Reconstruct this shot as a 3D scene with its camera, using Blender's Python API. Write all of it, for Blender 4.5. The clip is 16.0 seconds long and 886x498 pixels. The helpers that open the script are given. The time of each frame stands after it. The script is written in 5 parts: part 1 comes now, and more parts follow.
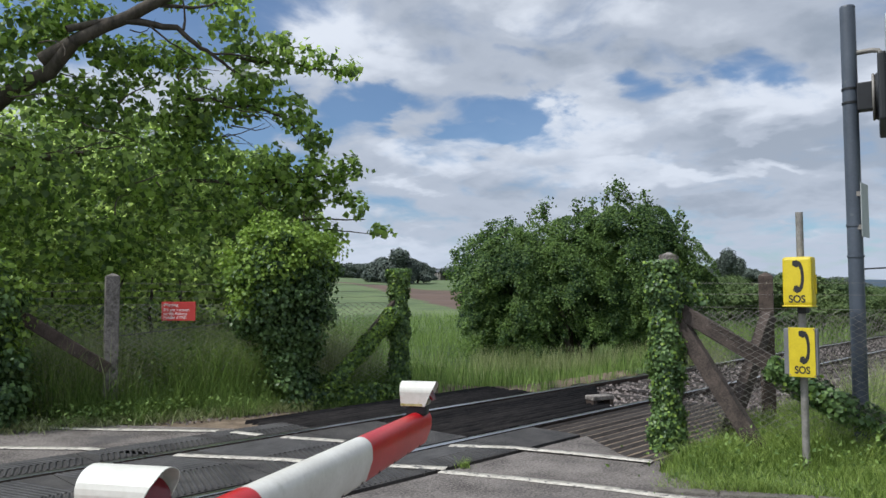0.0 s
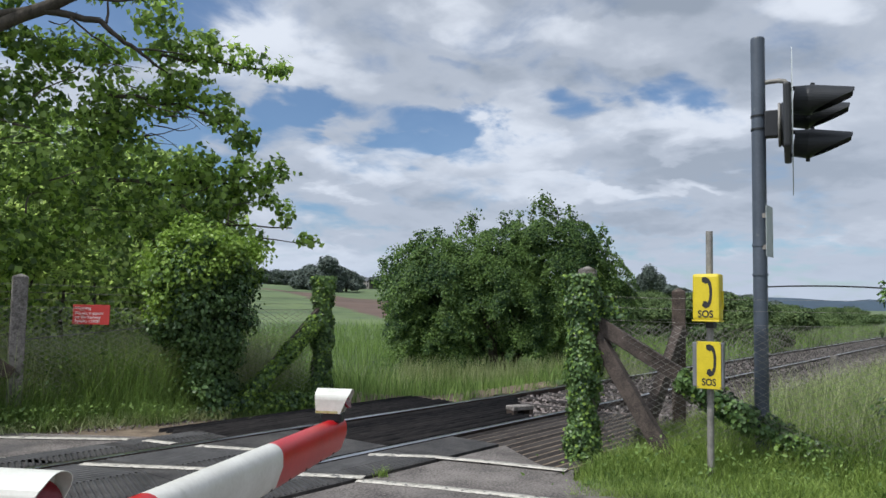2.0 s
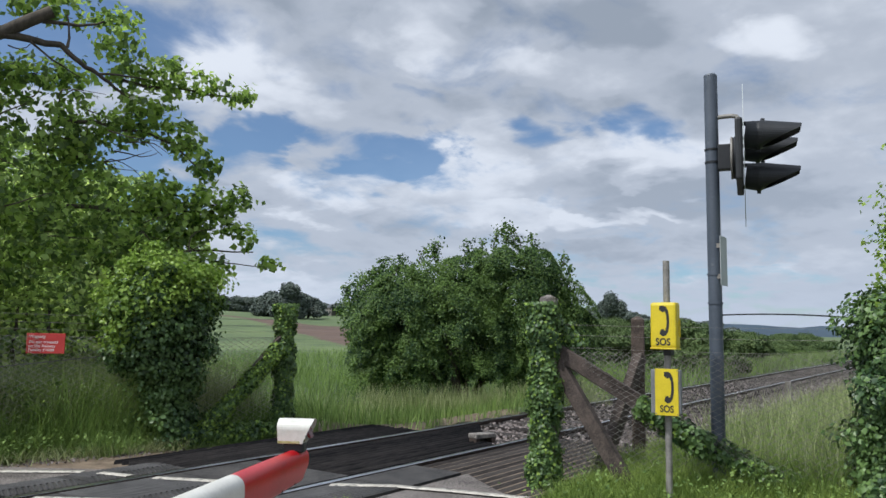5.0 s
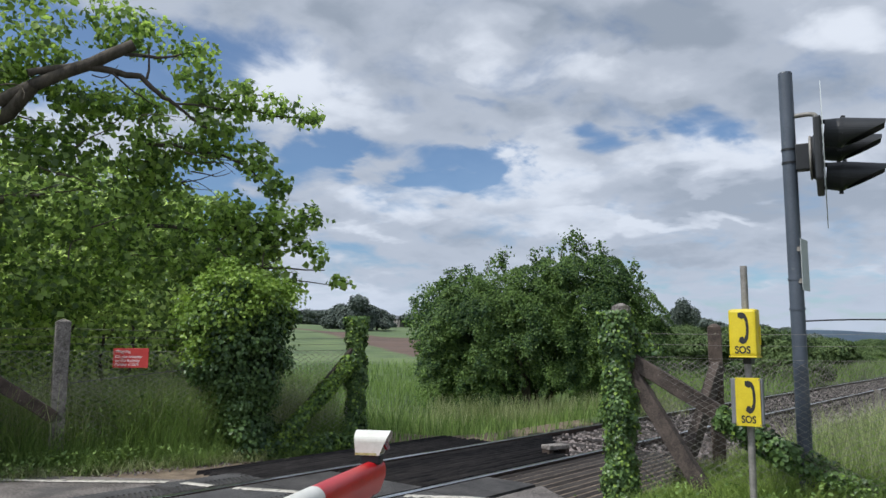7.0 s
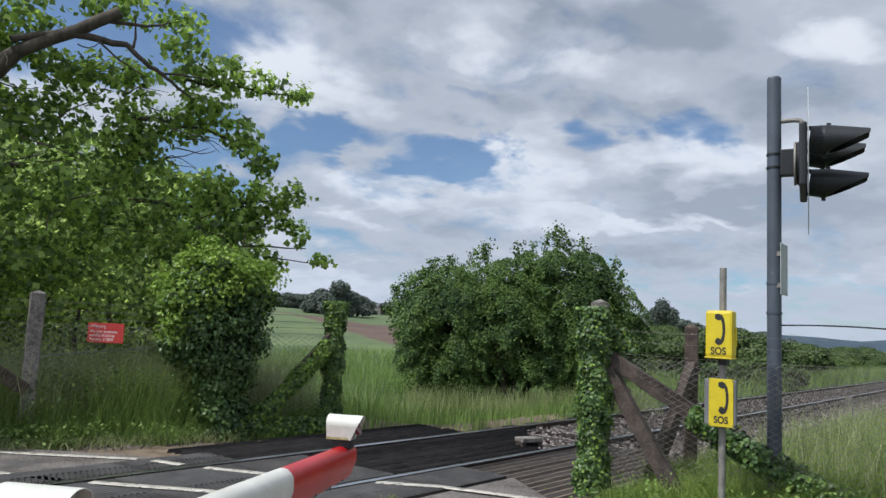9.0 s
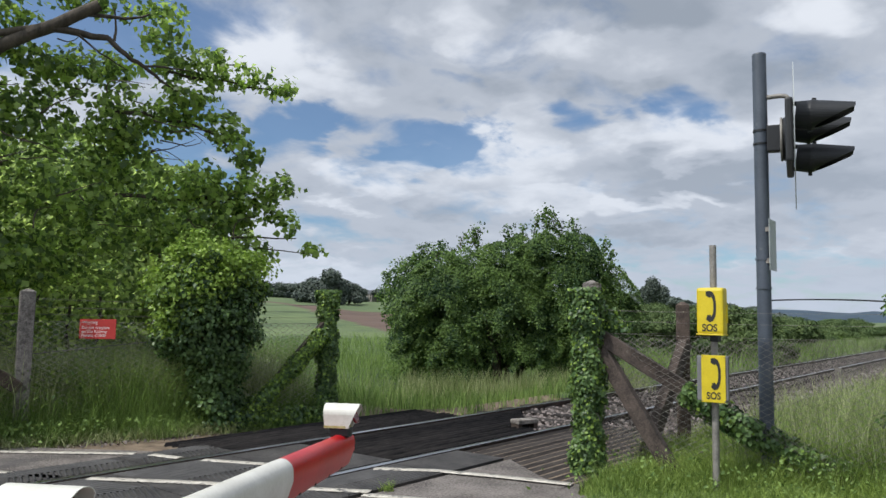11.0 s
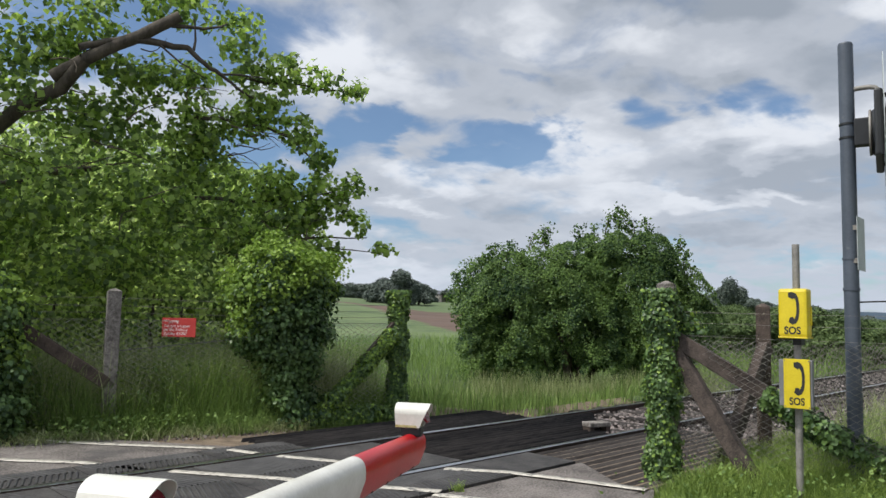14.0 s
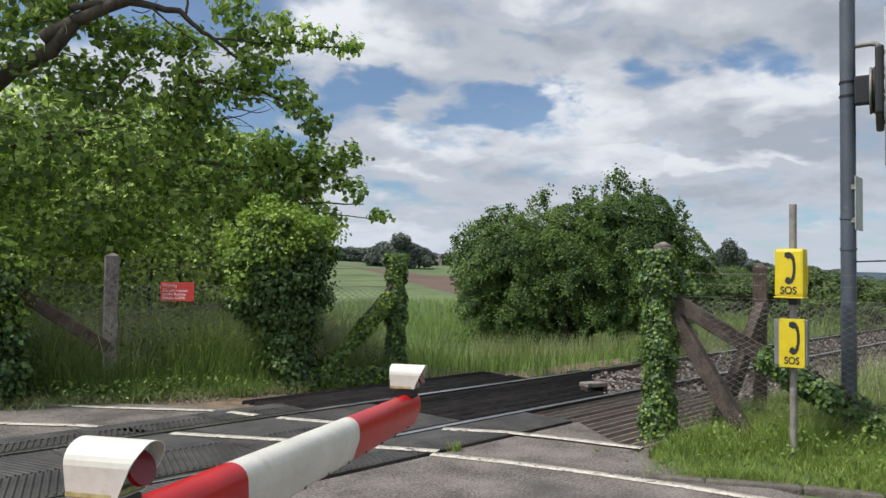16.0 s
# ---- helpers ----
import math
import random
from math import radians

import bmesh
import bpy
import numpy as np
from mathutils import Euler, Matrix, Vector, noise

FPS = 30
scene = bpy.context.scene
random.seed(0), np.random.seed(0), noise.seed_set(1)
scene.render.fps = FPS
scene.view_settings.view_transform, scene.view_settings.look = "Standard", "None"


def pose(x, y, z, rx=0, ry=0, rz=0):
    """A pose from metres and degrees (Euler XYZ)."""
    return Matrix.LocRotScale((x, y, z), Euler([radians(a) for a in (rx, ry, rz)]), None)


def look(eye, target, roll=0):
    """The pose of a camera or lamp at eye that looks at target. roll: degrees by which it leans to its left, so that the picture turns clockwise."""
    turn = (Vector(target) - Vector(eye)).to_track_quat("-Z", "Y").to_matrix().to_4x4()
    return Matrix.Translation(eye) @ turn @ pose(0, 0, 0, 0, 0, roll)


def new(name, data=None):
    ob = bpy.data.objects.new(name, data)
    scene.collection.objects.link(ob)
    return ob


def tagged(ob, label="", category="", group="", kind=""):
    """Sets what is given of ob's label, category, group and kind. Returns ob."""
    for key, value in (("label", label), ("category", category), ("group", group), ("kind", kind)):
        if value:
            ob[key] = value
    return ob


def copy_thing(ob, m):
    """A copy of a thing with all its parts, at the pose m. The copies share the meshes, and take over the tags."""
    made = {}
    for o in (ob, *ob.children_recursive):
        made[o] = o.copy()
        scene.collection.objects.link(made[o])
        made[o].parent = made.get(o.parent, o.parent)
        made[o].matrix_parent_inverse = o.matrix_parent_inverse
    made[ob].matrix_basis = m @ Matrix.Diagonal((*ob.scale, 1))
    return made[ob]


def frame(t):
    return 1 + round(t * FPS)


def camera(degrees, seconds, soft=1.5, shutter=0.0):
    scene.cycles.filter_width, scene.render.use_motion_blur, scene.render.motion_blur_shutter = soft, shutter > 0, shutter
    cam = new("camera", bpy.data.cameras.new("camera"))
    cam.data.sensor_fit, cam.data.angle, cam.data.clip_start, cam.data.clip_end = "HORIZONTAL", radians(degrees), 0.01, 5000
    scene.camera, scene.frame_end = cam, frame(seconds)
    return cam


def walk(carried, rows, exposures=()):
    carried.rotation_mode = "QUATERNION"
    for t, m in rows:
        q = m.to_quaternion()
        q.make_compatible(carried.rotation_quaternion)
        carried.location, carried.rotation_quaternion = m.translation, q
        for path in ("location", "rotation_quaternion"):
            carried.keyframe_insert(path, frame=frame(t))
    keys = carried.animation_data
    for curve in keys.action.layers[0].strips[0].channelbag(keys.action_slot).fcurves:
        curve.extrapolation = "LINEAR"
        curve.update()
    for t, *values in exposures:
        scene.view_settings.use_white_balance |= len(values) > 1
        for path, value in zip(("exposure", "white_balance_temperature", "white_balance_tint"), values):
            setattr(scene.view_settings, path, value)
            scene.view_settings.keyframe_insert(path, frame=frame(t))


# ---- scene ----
cam = camera(62.3, 16.0)
PATH = [
    (0, (-6.212, -4.888, 1.437), (-4.786, -3.49, 1.554), -0.1),
    (0.5, (-6.224, -4.914, 1.444), (-4.822, -3.497, 1.601), 0.3),
    (1, (-6.213, -4.926, 1.44), (-4.785, -3.537, 1.61), 0.8),
    (1.5, (-6.207, -4.931, 1.437), (-4.719, -3.605, 1.598), 1.0),
    (2, (-6.207, -4.948, 1.432), (-4.656, -3.694, 1.577), 1.1),
    (2.5, (-6.223, -4.966, 1.433), (-4.623, -3.773, 1.569), 1.0),
    (3, (-6.237, -4.988, 1.433), (-4.619, -3.823, 1.582), 1.0),
    (3.5, (-6.248, -4.976, 1.428), (-4.627, -3.82, 1.608), 1.2),
    (5.8, (-6.255, -4.989, 1.45), (-4.668, -3.794, 1.684), 0.8),
    (6, (-6.275, -4.987, 1.446), (-4.699, -3.779, 1.683), 0.6),
    (6.5, (-6.284, -4.983, 1.445), (-4.75, -3.724, 1.688), 0.3),
    (7, (-6.271, -4.968, 1.448), (-4.78, -3.658, 1.693), 0.3),
    (7.5, (-6.269, -4.967, 1.448), (-4.802, -3.63, 1.692), 0.9),
    (8, (-6.275, -4.972, 1.449), (-4.8, -3.642, 1.686), 1.6),
    (8.5, (-6.263, -4.978, 1.447), (-4.764, -3.673, 1.675), 2.4),
    (9, (-6.245, -4.964, 1.439), (-4.723, -3.686, 1.658), 2.8),
    (9.5, (-6.261, -4.961, 1.44), (-4.724, -3.698, 1.646), 2.7),
    (11.8, (-6.251, -4.963, 1.446), (-4.716, -3.692, 1.617), 0.2),
    (12, (-6.264, -4.969, 1.444), (-4.735, -3.691, 1.622), 0.1),
    (12.5, (-6.24, -4.951, 1.442), (-4.74, -3.642, 1.631), 0.2),
    (13, (-6.268, -4.936, 1.442), (-4.803, -3.588, 1.632), 0.4),
    (13.5, (-6.255, -4.924, 1.447), (-4.822, -3.542, 1.631), 0.9),
    (14, (-6.248, -4.949, 1.443), (-4.83, -3.55, 1.62), 1.3),
    (14.5, (-6.225, -4.946, 1.449), (-4.799, -3.554, 1.615), 1.6),
    (15, (-6.223, -4.97, 1.453), (-4.779, -3.594, 1.591), 1.7),
    (15.5, (-6.219, -4.966, 1.443), (-4.769, -3.593, 1.548), 1.5),
    (16, (-6.215, -4.96, 1.438), (-4.791, -3.558, 1.515), 0.9),
]
walk(cam, [(t, look(eye, target, roll)) for t, eye, target, roll in PATH],
     exposures=((0, -0.12, 6050, 10), (8.5, -0.12, 6050, 10), (10.5, -0.1, 6200, 10), (13.0, -0.06, 6300, 10), (16, -0.03, 6450, 10)))

# ---- world, sun, exposure ----
SUN_AZ, SUN_EL = 157.0, 54.0      # degrees from +x towards +y, and above the horizon


def world_sky():
    w = bpy.data.worlds.new("sky")
    scene.world = w
    w.use_nodes = True
    nt = w.node_tree
    nt.nodes.clear()
    n = nt.nodes.new
    out, bg = n("ShaderNodeOutputWorld"), n("ShaderNodeBackground")
    sky = n("ShaderNodeTexSky")
    sky.sky_type, sky.sun_disc = "NISHITA", False
    sky.sun_elevation, sky.sun_rotation = radians(SUN_EL), radians(90 - SUN_AZ)
    sky.air_density, sky.dust_density = 1.0, 0.6
    co, sep = n("ShaderNodeTexCoord"), n("ShaderNodeSeparateXYZ")
    nt.links.new(co.outputs["Generated"], sep.inputs[0])

    def m(op, a, b=None, c=None):
        q = n("ShaderNodeMath")
        q.operation = op
        for k, v in enumerate((a, b, c)):
            if v is None:
                continue
            if isinstance(v, (int, float)):
                q.inputs[k].default_value = v
            else:
                nt.links.new(v, q.inputs[k])
        return q.outputs[0]
    z = m("MAXIMUM", sep.outputs[2], 0.0)
    d = m("ADD", z, 0.24)
    u, v = m("DIVIDE", sep.outputs[0], d), m("DIVIDE", sep.outputs[1], d)
    cmb = n("ShaderNodeCombineXYZ")
    nt.links.new(u, cmb.inputs[0]), nt.links.new(v, cmb.inputs[1])

    def noise_at(scale, detail, rough, off, dist=0.0):
        mp, t = n("ShaderNodeMapping"), n("ShaderNodeTexNoise")
        mp.inputs["Location"].default_value = off
        nt.links.new(cmb.outputs[0], mp.inputs[0])
        nt.links.new(mp.outputs[0], t.inputs["Vector"])
        t.inputs["Scale"].default_value, t.inputs["Detail"].default_value = scale, detail
        t.inputs["Roughness"].default_value, t.inputs["Distortion"].default_value = rough, dist
        return t.outputs["Fac"]

    def ramp(fac, stops):
        r = n("ShaderNodeValToRGB")
        r.color_ramp.interpolation = "EASE"
        while len(r.color_ramp.elements) < len(stops):
            r.color_ramp.elements.new(0.5)
        for e, (p, c) in zip(r.color_ramp.elements, stops):
            e.position, e.color = p, (c, c, c, 1) if isinstance(c, float) else (*c, 1)
        nt.links.new(fac, r.inputs[0])
        return r.outputs[0]
    # the view's own plane of the sky, for the cloud forms that have a place of their own
    fx, fy = math.cos(radians(41.0)), math.sin(radians(41.0))
    ahead = m("ADD", m("MULTIPLY", sep.outputs[0], fx), m("MULTIPLY", sep.outputs[1], fy))
    front = m("GREATER_THAN", ahead, 0.1)
    ahead = m("MAXIMUM", ahead, 0.1)
    ragged = noise_at(4.5, 5, 0.5, (7.3, 2.1, 0.0), 0.3)
    ragged2 = noise_at(4.5, 5, 0.5, (1.9, 8.4, 0.0), 0.3)
    p = m("DIVIDE", m("SUBTRACT", m("MULTIPLY", sep.outputs[0], fy), m("MULTIPLY", sep.outputs[1], fx)), ahead)
    p = m("ADD", p, m("MULTIPLY_ADD", ragged, 0.24, -0.12))
    q = m("ADD", m("DIVIDE", sep.outputs[2], ahead), m("MULTIPLY_ADD", ragged2, 0.12, -0.06))

    def forms(rows):
        """Soft ellipses added up: place, half sizes and weight of each."""
        total = None
        for gp, gq, sp, sq, k in rows:
            e = m("ADD", m("POWER", m("ABSOLUTE", m("DIVIDE", m("SUBTRACT", p, gp), sp * 1.7)), 2.0), m("POWER", m("ABSOLUTE", m("DIVIDE", m("SUBTRACT", q, gq), sq * 1.7)), 2.0))
            e = m("MULTIPLY", m("MAXIMUM", m("SUBTRACT", 1.0, e), 0.0), k)
            total = e if total is None else m("ADD", total, e)
        return m("MULTIPLY", total, front)
    thin = m("MULTIPLY_ADD", noise_at(4.2, 8, 0.58, CLOUD_A, 0.35), 1.9, -0.2)
    thin = m("SUBTRACT", thin, m("MULTIPLY", forms(RIFTS), 0.6))
    cover = ramp(thin, [(0.0, 0.12), (0.74, 1.0)])
    tone = m("MULTIPLY_ADD", noise_at(1.9, 5, 0.48, CLOUD_B, 0.1), 0.45, 0.27)
    tone = m("MULTIPLY_ADD", noise_at(7.0, 6, 0.55, (2.2, 5.1, 0.0), 0.2), 0.26, m("SUBTRACT", tone, 0.13))
    tone = m("SUBTRACT", m("MULTIPLY_ADD", forms(CROWNS), 0.22, tone), m("MULTIPLY", forms(BELLIES), 0.15))
    body = ramp(tone, [(0.34, CLOUD_DARK), (0.48, CLOUD_MID), (0.70, CLOUD_LIGHT)])
    low = ramp(z, [(0.0, 0.85), (0.12, 0.25), (0.35, 0.0)])
    pale = n("ShaderNodeMix")
    pale.data_type = "RGBA"
    nt.links.new(low, pale.inputs[0]), nt.links.new(body, pale.inputs[6])
    pale.inputs[7].default_value = (*CLOUD_LOW, 1)
    blue = n("ShaderNodeMix")
    blue.data_type, blue.blend_type = "RGBA", "MULTIPLY"
    blue.inputs[0].default_value = 1.0
    nt.links.new(sky.outputs[0], blue.inputs[6])
    blue.inputs[7].default_value = (SKY_GAIN * 0.85, SKY_GAIN * 1.05, SKY_GAIN * 1.22, 1)
    mix = n("ShaderNodeMix")
    mix.data_type = "RGBA"
    nt.links.new(cover, mix.inputs[0])
    nt.links.new(blue.outputs[2], mix.inputs[6]), nt.links.new(pale.outputs[2], mix.inputs[7])
    # clouds brighten towards the sun
    dot = n("ShaderNodeVectorMath")
    dot.operation = "DOT_PRODUCT"
    nt.links.new(co.outputs["Generated"], dot.inputs[0])
    dot.inputs[1].default_value = (math.cos(radians(SUN_AZ)) * math.cos(radians(SUN_EL)), math.sin(radians(SUN_AZ)) * math.cos(radians(SUN_EL)), math.sin(radians(SUN_EL)))
    glow = m("MULTIPLY_ADD", m("POWER", m("MAXIMUM", dot.outputs["Value"], 0.0), 3.0), 1.7, 1.0)
    gl = n("ShaderNodeVectorMath")
    gl.operation = "SCALE"
    nt.links.new(mix.outputs[2], gl.inputs[0]), nt.links.new(glow, gl.inputs["Scale"])
    nt.links.new(gl.outputs[0], bg.inputs[0])
    bg.inputs[1].default_value = 0.12
    nt.links.new(bg.outputs[0], out.inputs[0])


CLOUD_A, CLOUD_B = (0.0, 0.0, 0.0), (3.1, 1.7, 0.0)
CLOUD_DARK, CLOUD_MID, CLOUD_LIGHT, CLOUD_LOW = (2.95, 3.3, 3.8), (4.3, 4.6, 5.1), (7.1, 7.3, 7.65), (5.0, 5.5, 6.3)
SKY_GAIN = 0.74
RIFTS = ((0.034, 0.235, 0.055, 0.032, 1.0), (0.062, 0.248, 0.035, 0.020, 0.8), (-0.028, 0.199, 0.055, 0.022, 0.9), (-0.132, 0.265, 0.059, 0.020, 0.75), (-0.183, 0.243, 0.047, 0.032, 1.4),
         (-0.057, 0.271, 0.063, 0.015, 0.45), (-0.105, 0.333, 0.036, 0.021, 0.55), (0.042, 0.321, 0.024, 0.010, 0.5), (-0.268, 0.419, 0.048, 0.034, 0.9), (0.224, 0.281, 0.039, 0.018, 1.1),
         (0.355, 0.306, 0.051, 0.018, 1.2), (-0.331, 0.210, 0.063, 0.056, 1.6), (-0.367, 0.138, 0.055, 0.040, 0.9), (-0.591, 0.414, 0.113, 0.068, 1.5), (-0.427, 0.381, 0.088, 0.059, 1.5),
         (-0.117, 0.112, 0.047, 0.023, 0.7), (0.301, 0.094, 0.108, 0.012, 0.5), (0.532, 0.088, 0.092, 0.014, 0.55), (0.468, 0.041, 0.191, 0.011, 0.5))
BELLIES = ((0.167, 0.450, 0.145, 0.034, 0.8), (0.361, 0.459, 0.121, 0.043, 0.7), (0.110, 0.325, 0.119, 0.023, 0.6), (0.476, 0.201, 0.133, 0.028, 0.8), (0.304, 0.197, 0.117, 0.020, 0.5),
           (0.524, 0.360, 0.103, 0.033, 0.6), (-0.024, 0.124, 0.093, 0.024, 0.5), (0.164, 0.260, 0.047, 0.020, 0.4), (-0.123, 0.432, 0.073, 0.034, 0.6), (-0.074, 0.374, 0.048, 0.015, 0.4),
           (0.356, 0.126, 0.155, 0.014, 0.5), (0.565, 0.135, 0.093, 0.017, 0.5))
CROWNS = ((-0.234, 0.373, 0.088, 0.050, 0.8), (-0.071, 0.179, 0.051, 0.020, 0.9), (0.085, 0.204, 0.086, 0.040, 0.6), (0.416, 0.261, 0.094, 0.032, 0.9), (0.046, 0.425, 0.048, 0.030, 0.7),
          (0.214, 0.375, 0.096, 0.018, 0.6), (0.342, 0.165, 0.086, 0.009, 0.8), (-0.131, 0.054, 0.077, 0.019, 0.8), (0.553, 0.435, 0.080, 0.021, 0.7), (0.133, 0.272, 0.047, 0.024, 0.5),
          (0.210, 0.157, 0.093, 0.016, 0.5), (-0.150, 0.195, 0.039, 0.024, 0.6), (-0.137, 0.308, 0.048, 0.021, 0.5))
world_sky()
sun = new("sun", bpy.data.lights.new("sun", "SUN"))
sun.data.energy, sun.data.angle, sun.data.color = 3.8, radians(3.0), (1.0, 0.95, 0.86)
a, e = radians(SUN_AZ), radians(SUN_EL)
sun.matrix_world = look((30 * math.cos(a) * math.cos(e), 30 * math.sin(a) * math.cos(e), 30 * math.sin(e)), (0, 0, 0))


# ---- materials ----
def mat(name, dark, light, scale=8.0, rough=0.8, bump=0.3, metal=0.0, detail=6, fine=60.0, spots=None, island=0.0, obj=0.0, stretch=None, trans=0.0, grain=0.45, span=0.45):
    """Two-scale procedural surface in object space: dark to light by a coarse noise, grain by a fine one."""
    m = bpy.data.materials.new(name)
    m.use_nodes = True
    nt = m.node_tree
    n, link = nt.nodes.new, nt.links.new
    p = nt.nodes["Principled BSDF"]
    co = n("ShaderNodeTexCoord").outputs["Object"]
    if stretch:
        mp = n("ShaderNodeMapping")
        mp.inputs["Scale"].default_value = stretch
        link(co, mp.inputs[0])
        co = mp.outputs[0]
    a, b = n("ShaderNodeTexNoise"), n("ShaderNodeTexNoise")
    for t, s, d in ((a, scale, detail), (b, fine, 4)):
        link(co, t.inputs["Vector"])
        t.inputs["Scale"].default_value, t.inputs["Detail"].default_value = s, d
        t.inputs["Roughness"].default_value = 0.62
    add = n("ShaderNodeMath")
    add.operation = "MULTIPLY_ADD"
    link(b.outputs[0], add.inputs[0])
    add.inputs[1].default_value = grain
    link(a.outputs[0], add.inputs[2])
    nrm = n("ShaderNodeMath")
    nrm.operation = "DIVIDE"
    link(add.outputs[0], nrm.inputs[0])
    nrm.inputs[1].default_value = 1.0 + grain
    fac = nrm.outputs[0]
    if island or obj:
        rnd = n("ShaderNodeNewGeometry").outputs["Random Per Island"] if island else n("ShaderNodeObjectInfo").outputs["Random"]
        k = n("ShaderNodeMath")
        k.operation = "MULTIPLY_ADD"
        link(rnd, k.inputs[0])
        k.inputs[1].default_value = (island or obj) / (1.0 + grain)
        link(fac, k.inputs[2])
        s = n("ShaderNodeMath")
        s.operation = "SUBTRACT"
        link(k.outputs[0], s.inputs[0])
        s.inputs[1].default_value = (island or obj) / (1.0 + grain) / 2
        fac = s.outputs[0]
    r = n("ShaderNodeValToRGB")
    r.color_ramp.elements[0].position, r.color_ramp.elements[0].color = 0.5 - 0.5 * span / (1.0 + grain), (*dark, 1)
    r.color_ramp.elements[1].position, r.color_ramp.elements[1].color = 0.5 + 0.5 * span / (1.0 + grain), (*light, 1)
    link(fac, r.inputs[0])
    col = r.outputs[0]
    if spots:
        colour, size, low, high = spots
        t, q, x = n("ShaderNodeTexNoise"), n("ShaderNodeValToRGB"), n("ShaderNodeMix")
        link(co, t.inputs["Vector"])
        t.inputs["Scale"].default_value, t.inputs["Detail"].default_value = size, 5
        q.color_ramp.elements[0].position, q.color_ramp.elements[1].position = low, high
        link(t.outputs[0], q.inputs[0])
        x.data_type = "RGBA"
        link(q.outputs[0], x.inputs[0]), link(col, x.inputs[6])
        x.inputs[7].default_value = (*colour, 1)
        col = x.outputs[2]
    link(col, p.inputs["Base Color"])
    p.inputs["Roughness"].default_value, p.inputs["Metallic"].default_value = rough, metal
    if bump:
        bp = n("ShaderNodeBump")
        bp.inputs["Strength"].default_value, bp.inputs["Distance"].default_value = bump, 0.01
        link(add.outputs[0], bp.inputs["Height"])
        link(bp.outputs[0], p.inputs["Normal"])
    if trans:
        p.inputs["Specular IOR Level"].default_value = 0.22
        tr, mx = n("ShaderNodeBsdfTranslucent"), n("ShaderNodeMixShader")
        hs = n("ShaderNodeHueSaturation")
        hs.inputs["Value"].default_value, hs.inputs["Saturation"].default_value = 1.6, 1.05
        link(col, hs.inputs["Color"]), link(hs.outputs[0], tr.inputs[0])
        mx.inputs[0].default_value = trans
        link(p.outputs[0], mx.inputs[1]), link(tr.outputs[0], mx.inputs[2])
        link(mx.outputs[0], nt.nodes["Material Output"].inputs[0])
    return m


M = {}
M["asphalt"] = mat("asphalt", (0.066, 0.058, 0.054), (0.255, 0.228, 0.208), 2.2, 0.92, 1.0, fine=48, grain=1.4, span=0.5, spots=((0.085, 0.08, 0.08), 1.3, 0.56, 0.74))
M["line"] = mat("road_paint", (0.3, 0.275, 0.235), (0.66, 0.62, 0.54), 12.0, 0.8, 0.4, fine=70, grain=0.8, spots=((0.1, 0.095, 0.09), 17, 0.57, 0.66))
M["rubber"] = mat("rubber_panel", (0.026, 0.025, 0.026), (0.085, 0.08, 0.076), 3.0, 0.8, 0.6, fine=70, grain=0.8)
M["ridge"] = mat("rubber_ridge", (0.022, 0.022, 0.024), (0.075, 0.073, 0.073), 3.0, 0.6, 0.3)
M["tarred"] = mat("tarred_timber", (0.007, 0.007, 0.008), (0.034, 0.031, 0.03), 5.0, 0.85, 0.5, obj=0.3, stretch=(1, 8, 8))
M["greytimber"] = mat("grey_timber", (0.02, 0.017, 0.016), (0.066, 0.058, 0.053), 5.0, 0.88, 0.6, obj=0.4, stretch=(1, 8, 8))
M["railside"] = mat("rusted_rail", (0.02, 0.014, 0.012), (0.07, 0.05, 0.04), 8.0, 0.8, 0.4)
M["railtop"] = mat("polished_rail", (0.42, 0.43, 0.45), (0.7, 0.7, 0.72), 3.0, 0.28, 0.05, metal=1.0)
M["ballast"] = mat("ballast_stone", (0.065, 0.056, 0.052), (0.26, 0.22, 0.205), 9.0, 0.9, 0.5, island=0.6)
M["cess"] = mat("dirty_stone", (0.03, 0.025, 0.023), (0.13, 0.105, 0.095), 7.0, 0.92, 0.5, island=0.6)
M["soil"] = mat("dry_soil", (0.07, 0.05, 0.035), (0.25, 0.19, 0.13), 6.0, 0.95, 0.7)
M["concrete"] = mat("weathered_concrete", (0.10, 0.088, 0.08), (0.31, 0.28, 0.25), 7.0, 0.9, 0.9, fine=70, grain=0.9, span=0.35, spots=((0.07, 0.065, 0.045), 9, 0.58, 0.68))
M["brownpost"] = mat("stained_concrete", (0.036, 0.026, 0.021), (0.12, 0.088, 0.07), 8.0, 0.9, 0.8, fine=80, grain=0.8, spots=((0.3, 0.27, 0.2), 22, 0.66, 0.72))
M["kerb"] = mat("kerb_stone", (0.065, 0.058, 0.048), (0.17, 0.155, 0.13), 6.0, 0.92, 0.9, fine=90, grain=1.0, span=0.35)
M["steel"] = mat("galvanised_wire", (0.13, 0.115, 0.1), (0.32, 0.3, 0.27), 9.0, 0.6, 0.1, metal=0.25)
M["oldwire"] = mat("dull_zinc_wire", (0.28, 0.26, 0.22), (0.52, 0.49, 0.44), 9.0, 0.65, 0.1, metal=0.1)
M["greypole"] = mat("blue_grey_paint", (0.05, 0.062, 0.082), (0.085, 0.102, 0.13), 3.0, 0.5, 0.15, spots=((0.12, 0.13, 0.14), 10, 0.66, 0.74))
M["tube"] = mat("galvanised_tube", (0.17, 0.16, 0.145), (0.36, 0.34, 0.31), 9.0, 0.6, 0.15, metal=0.35)
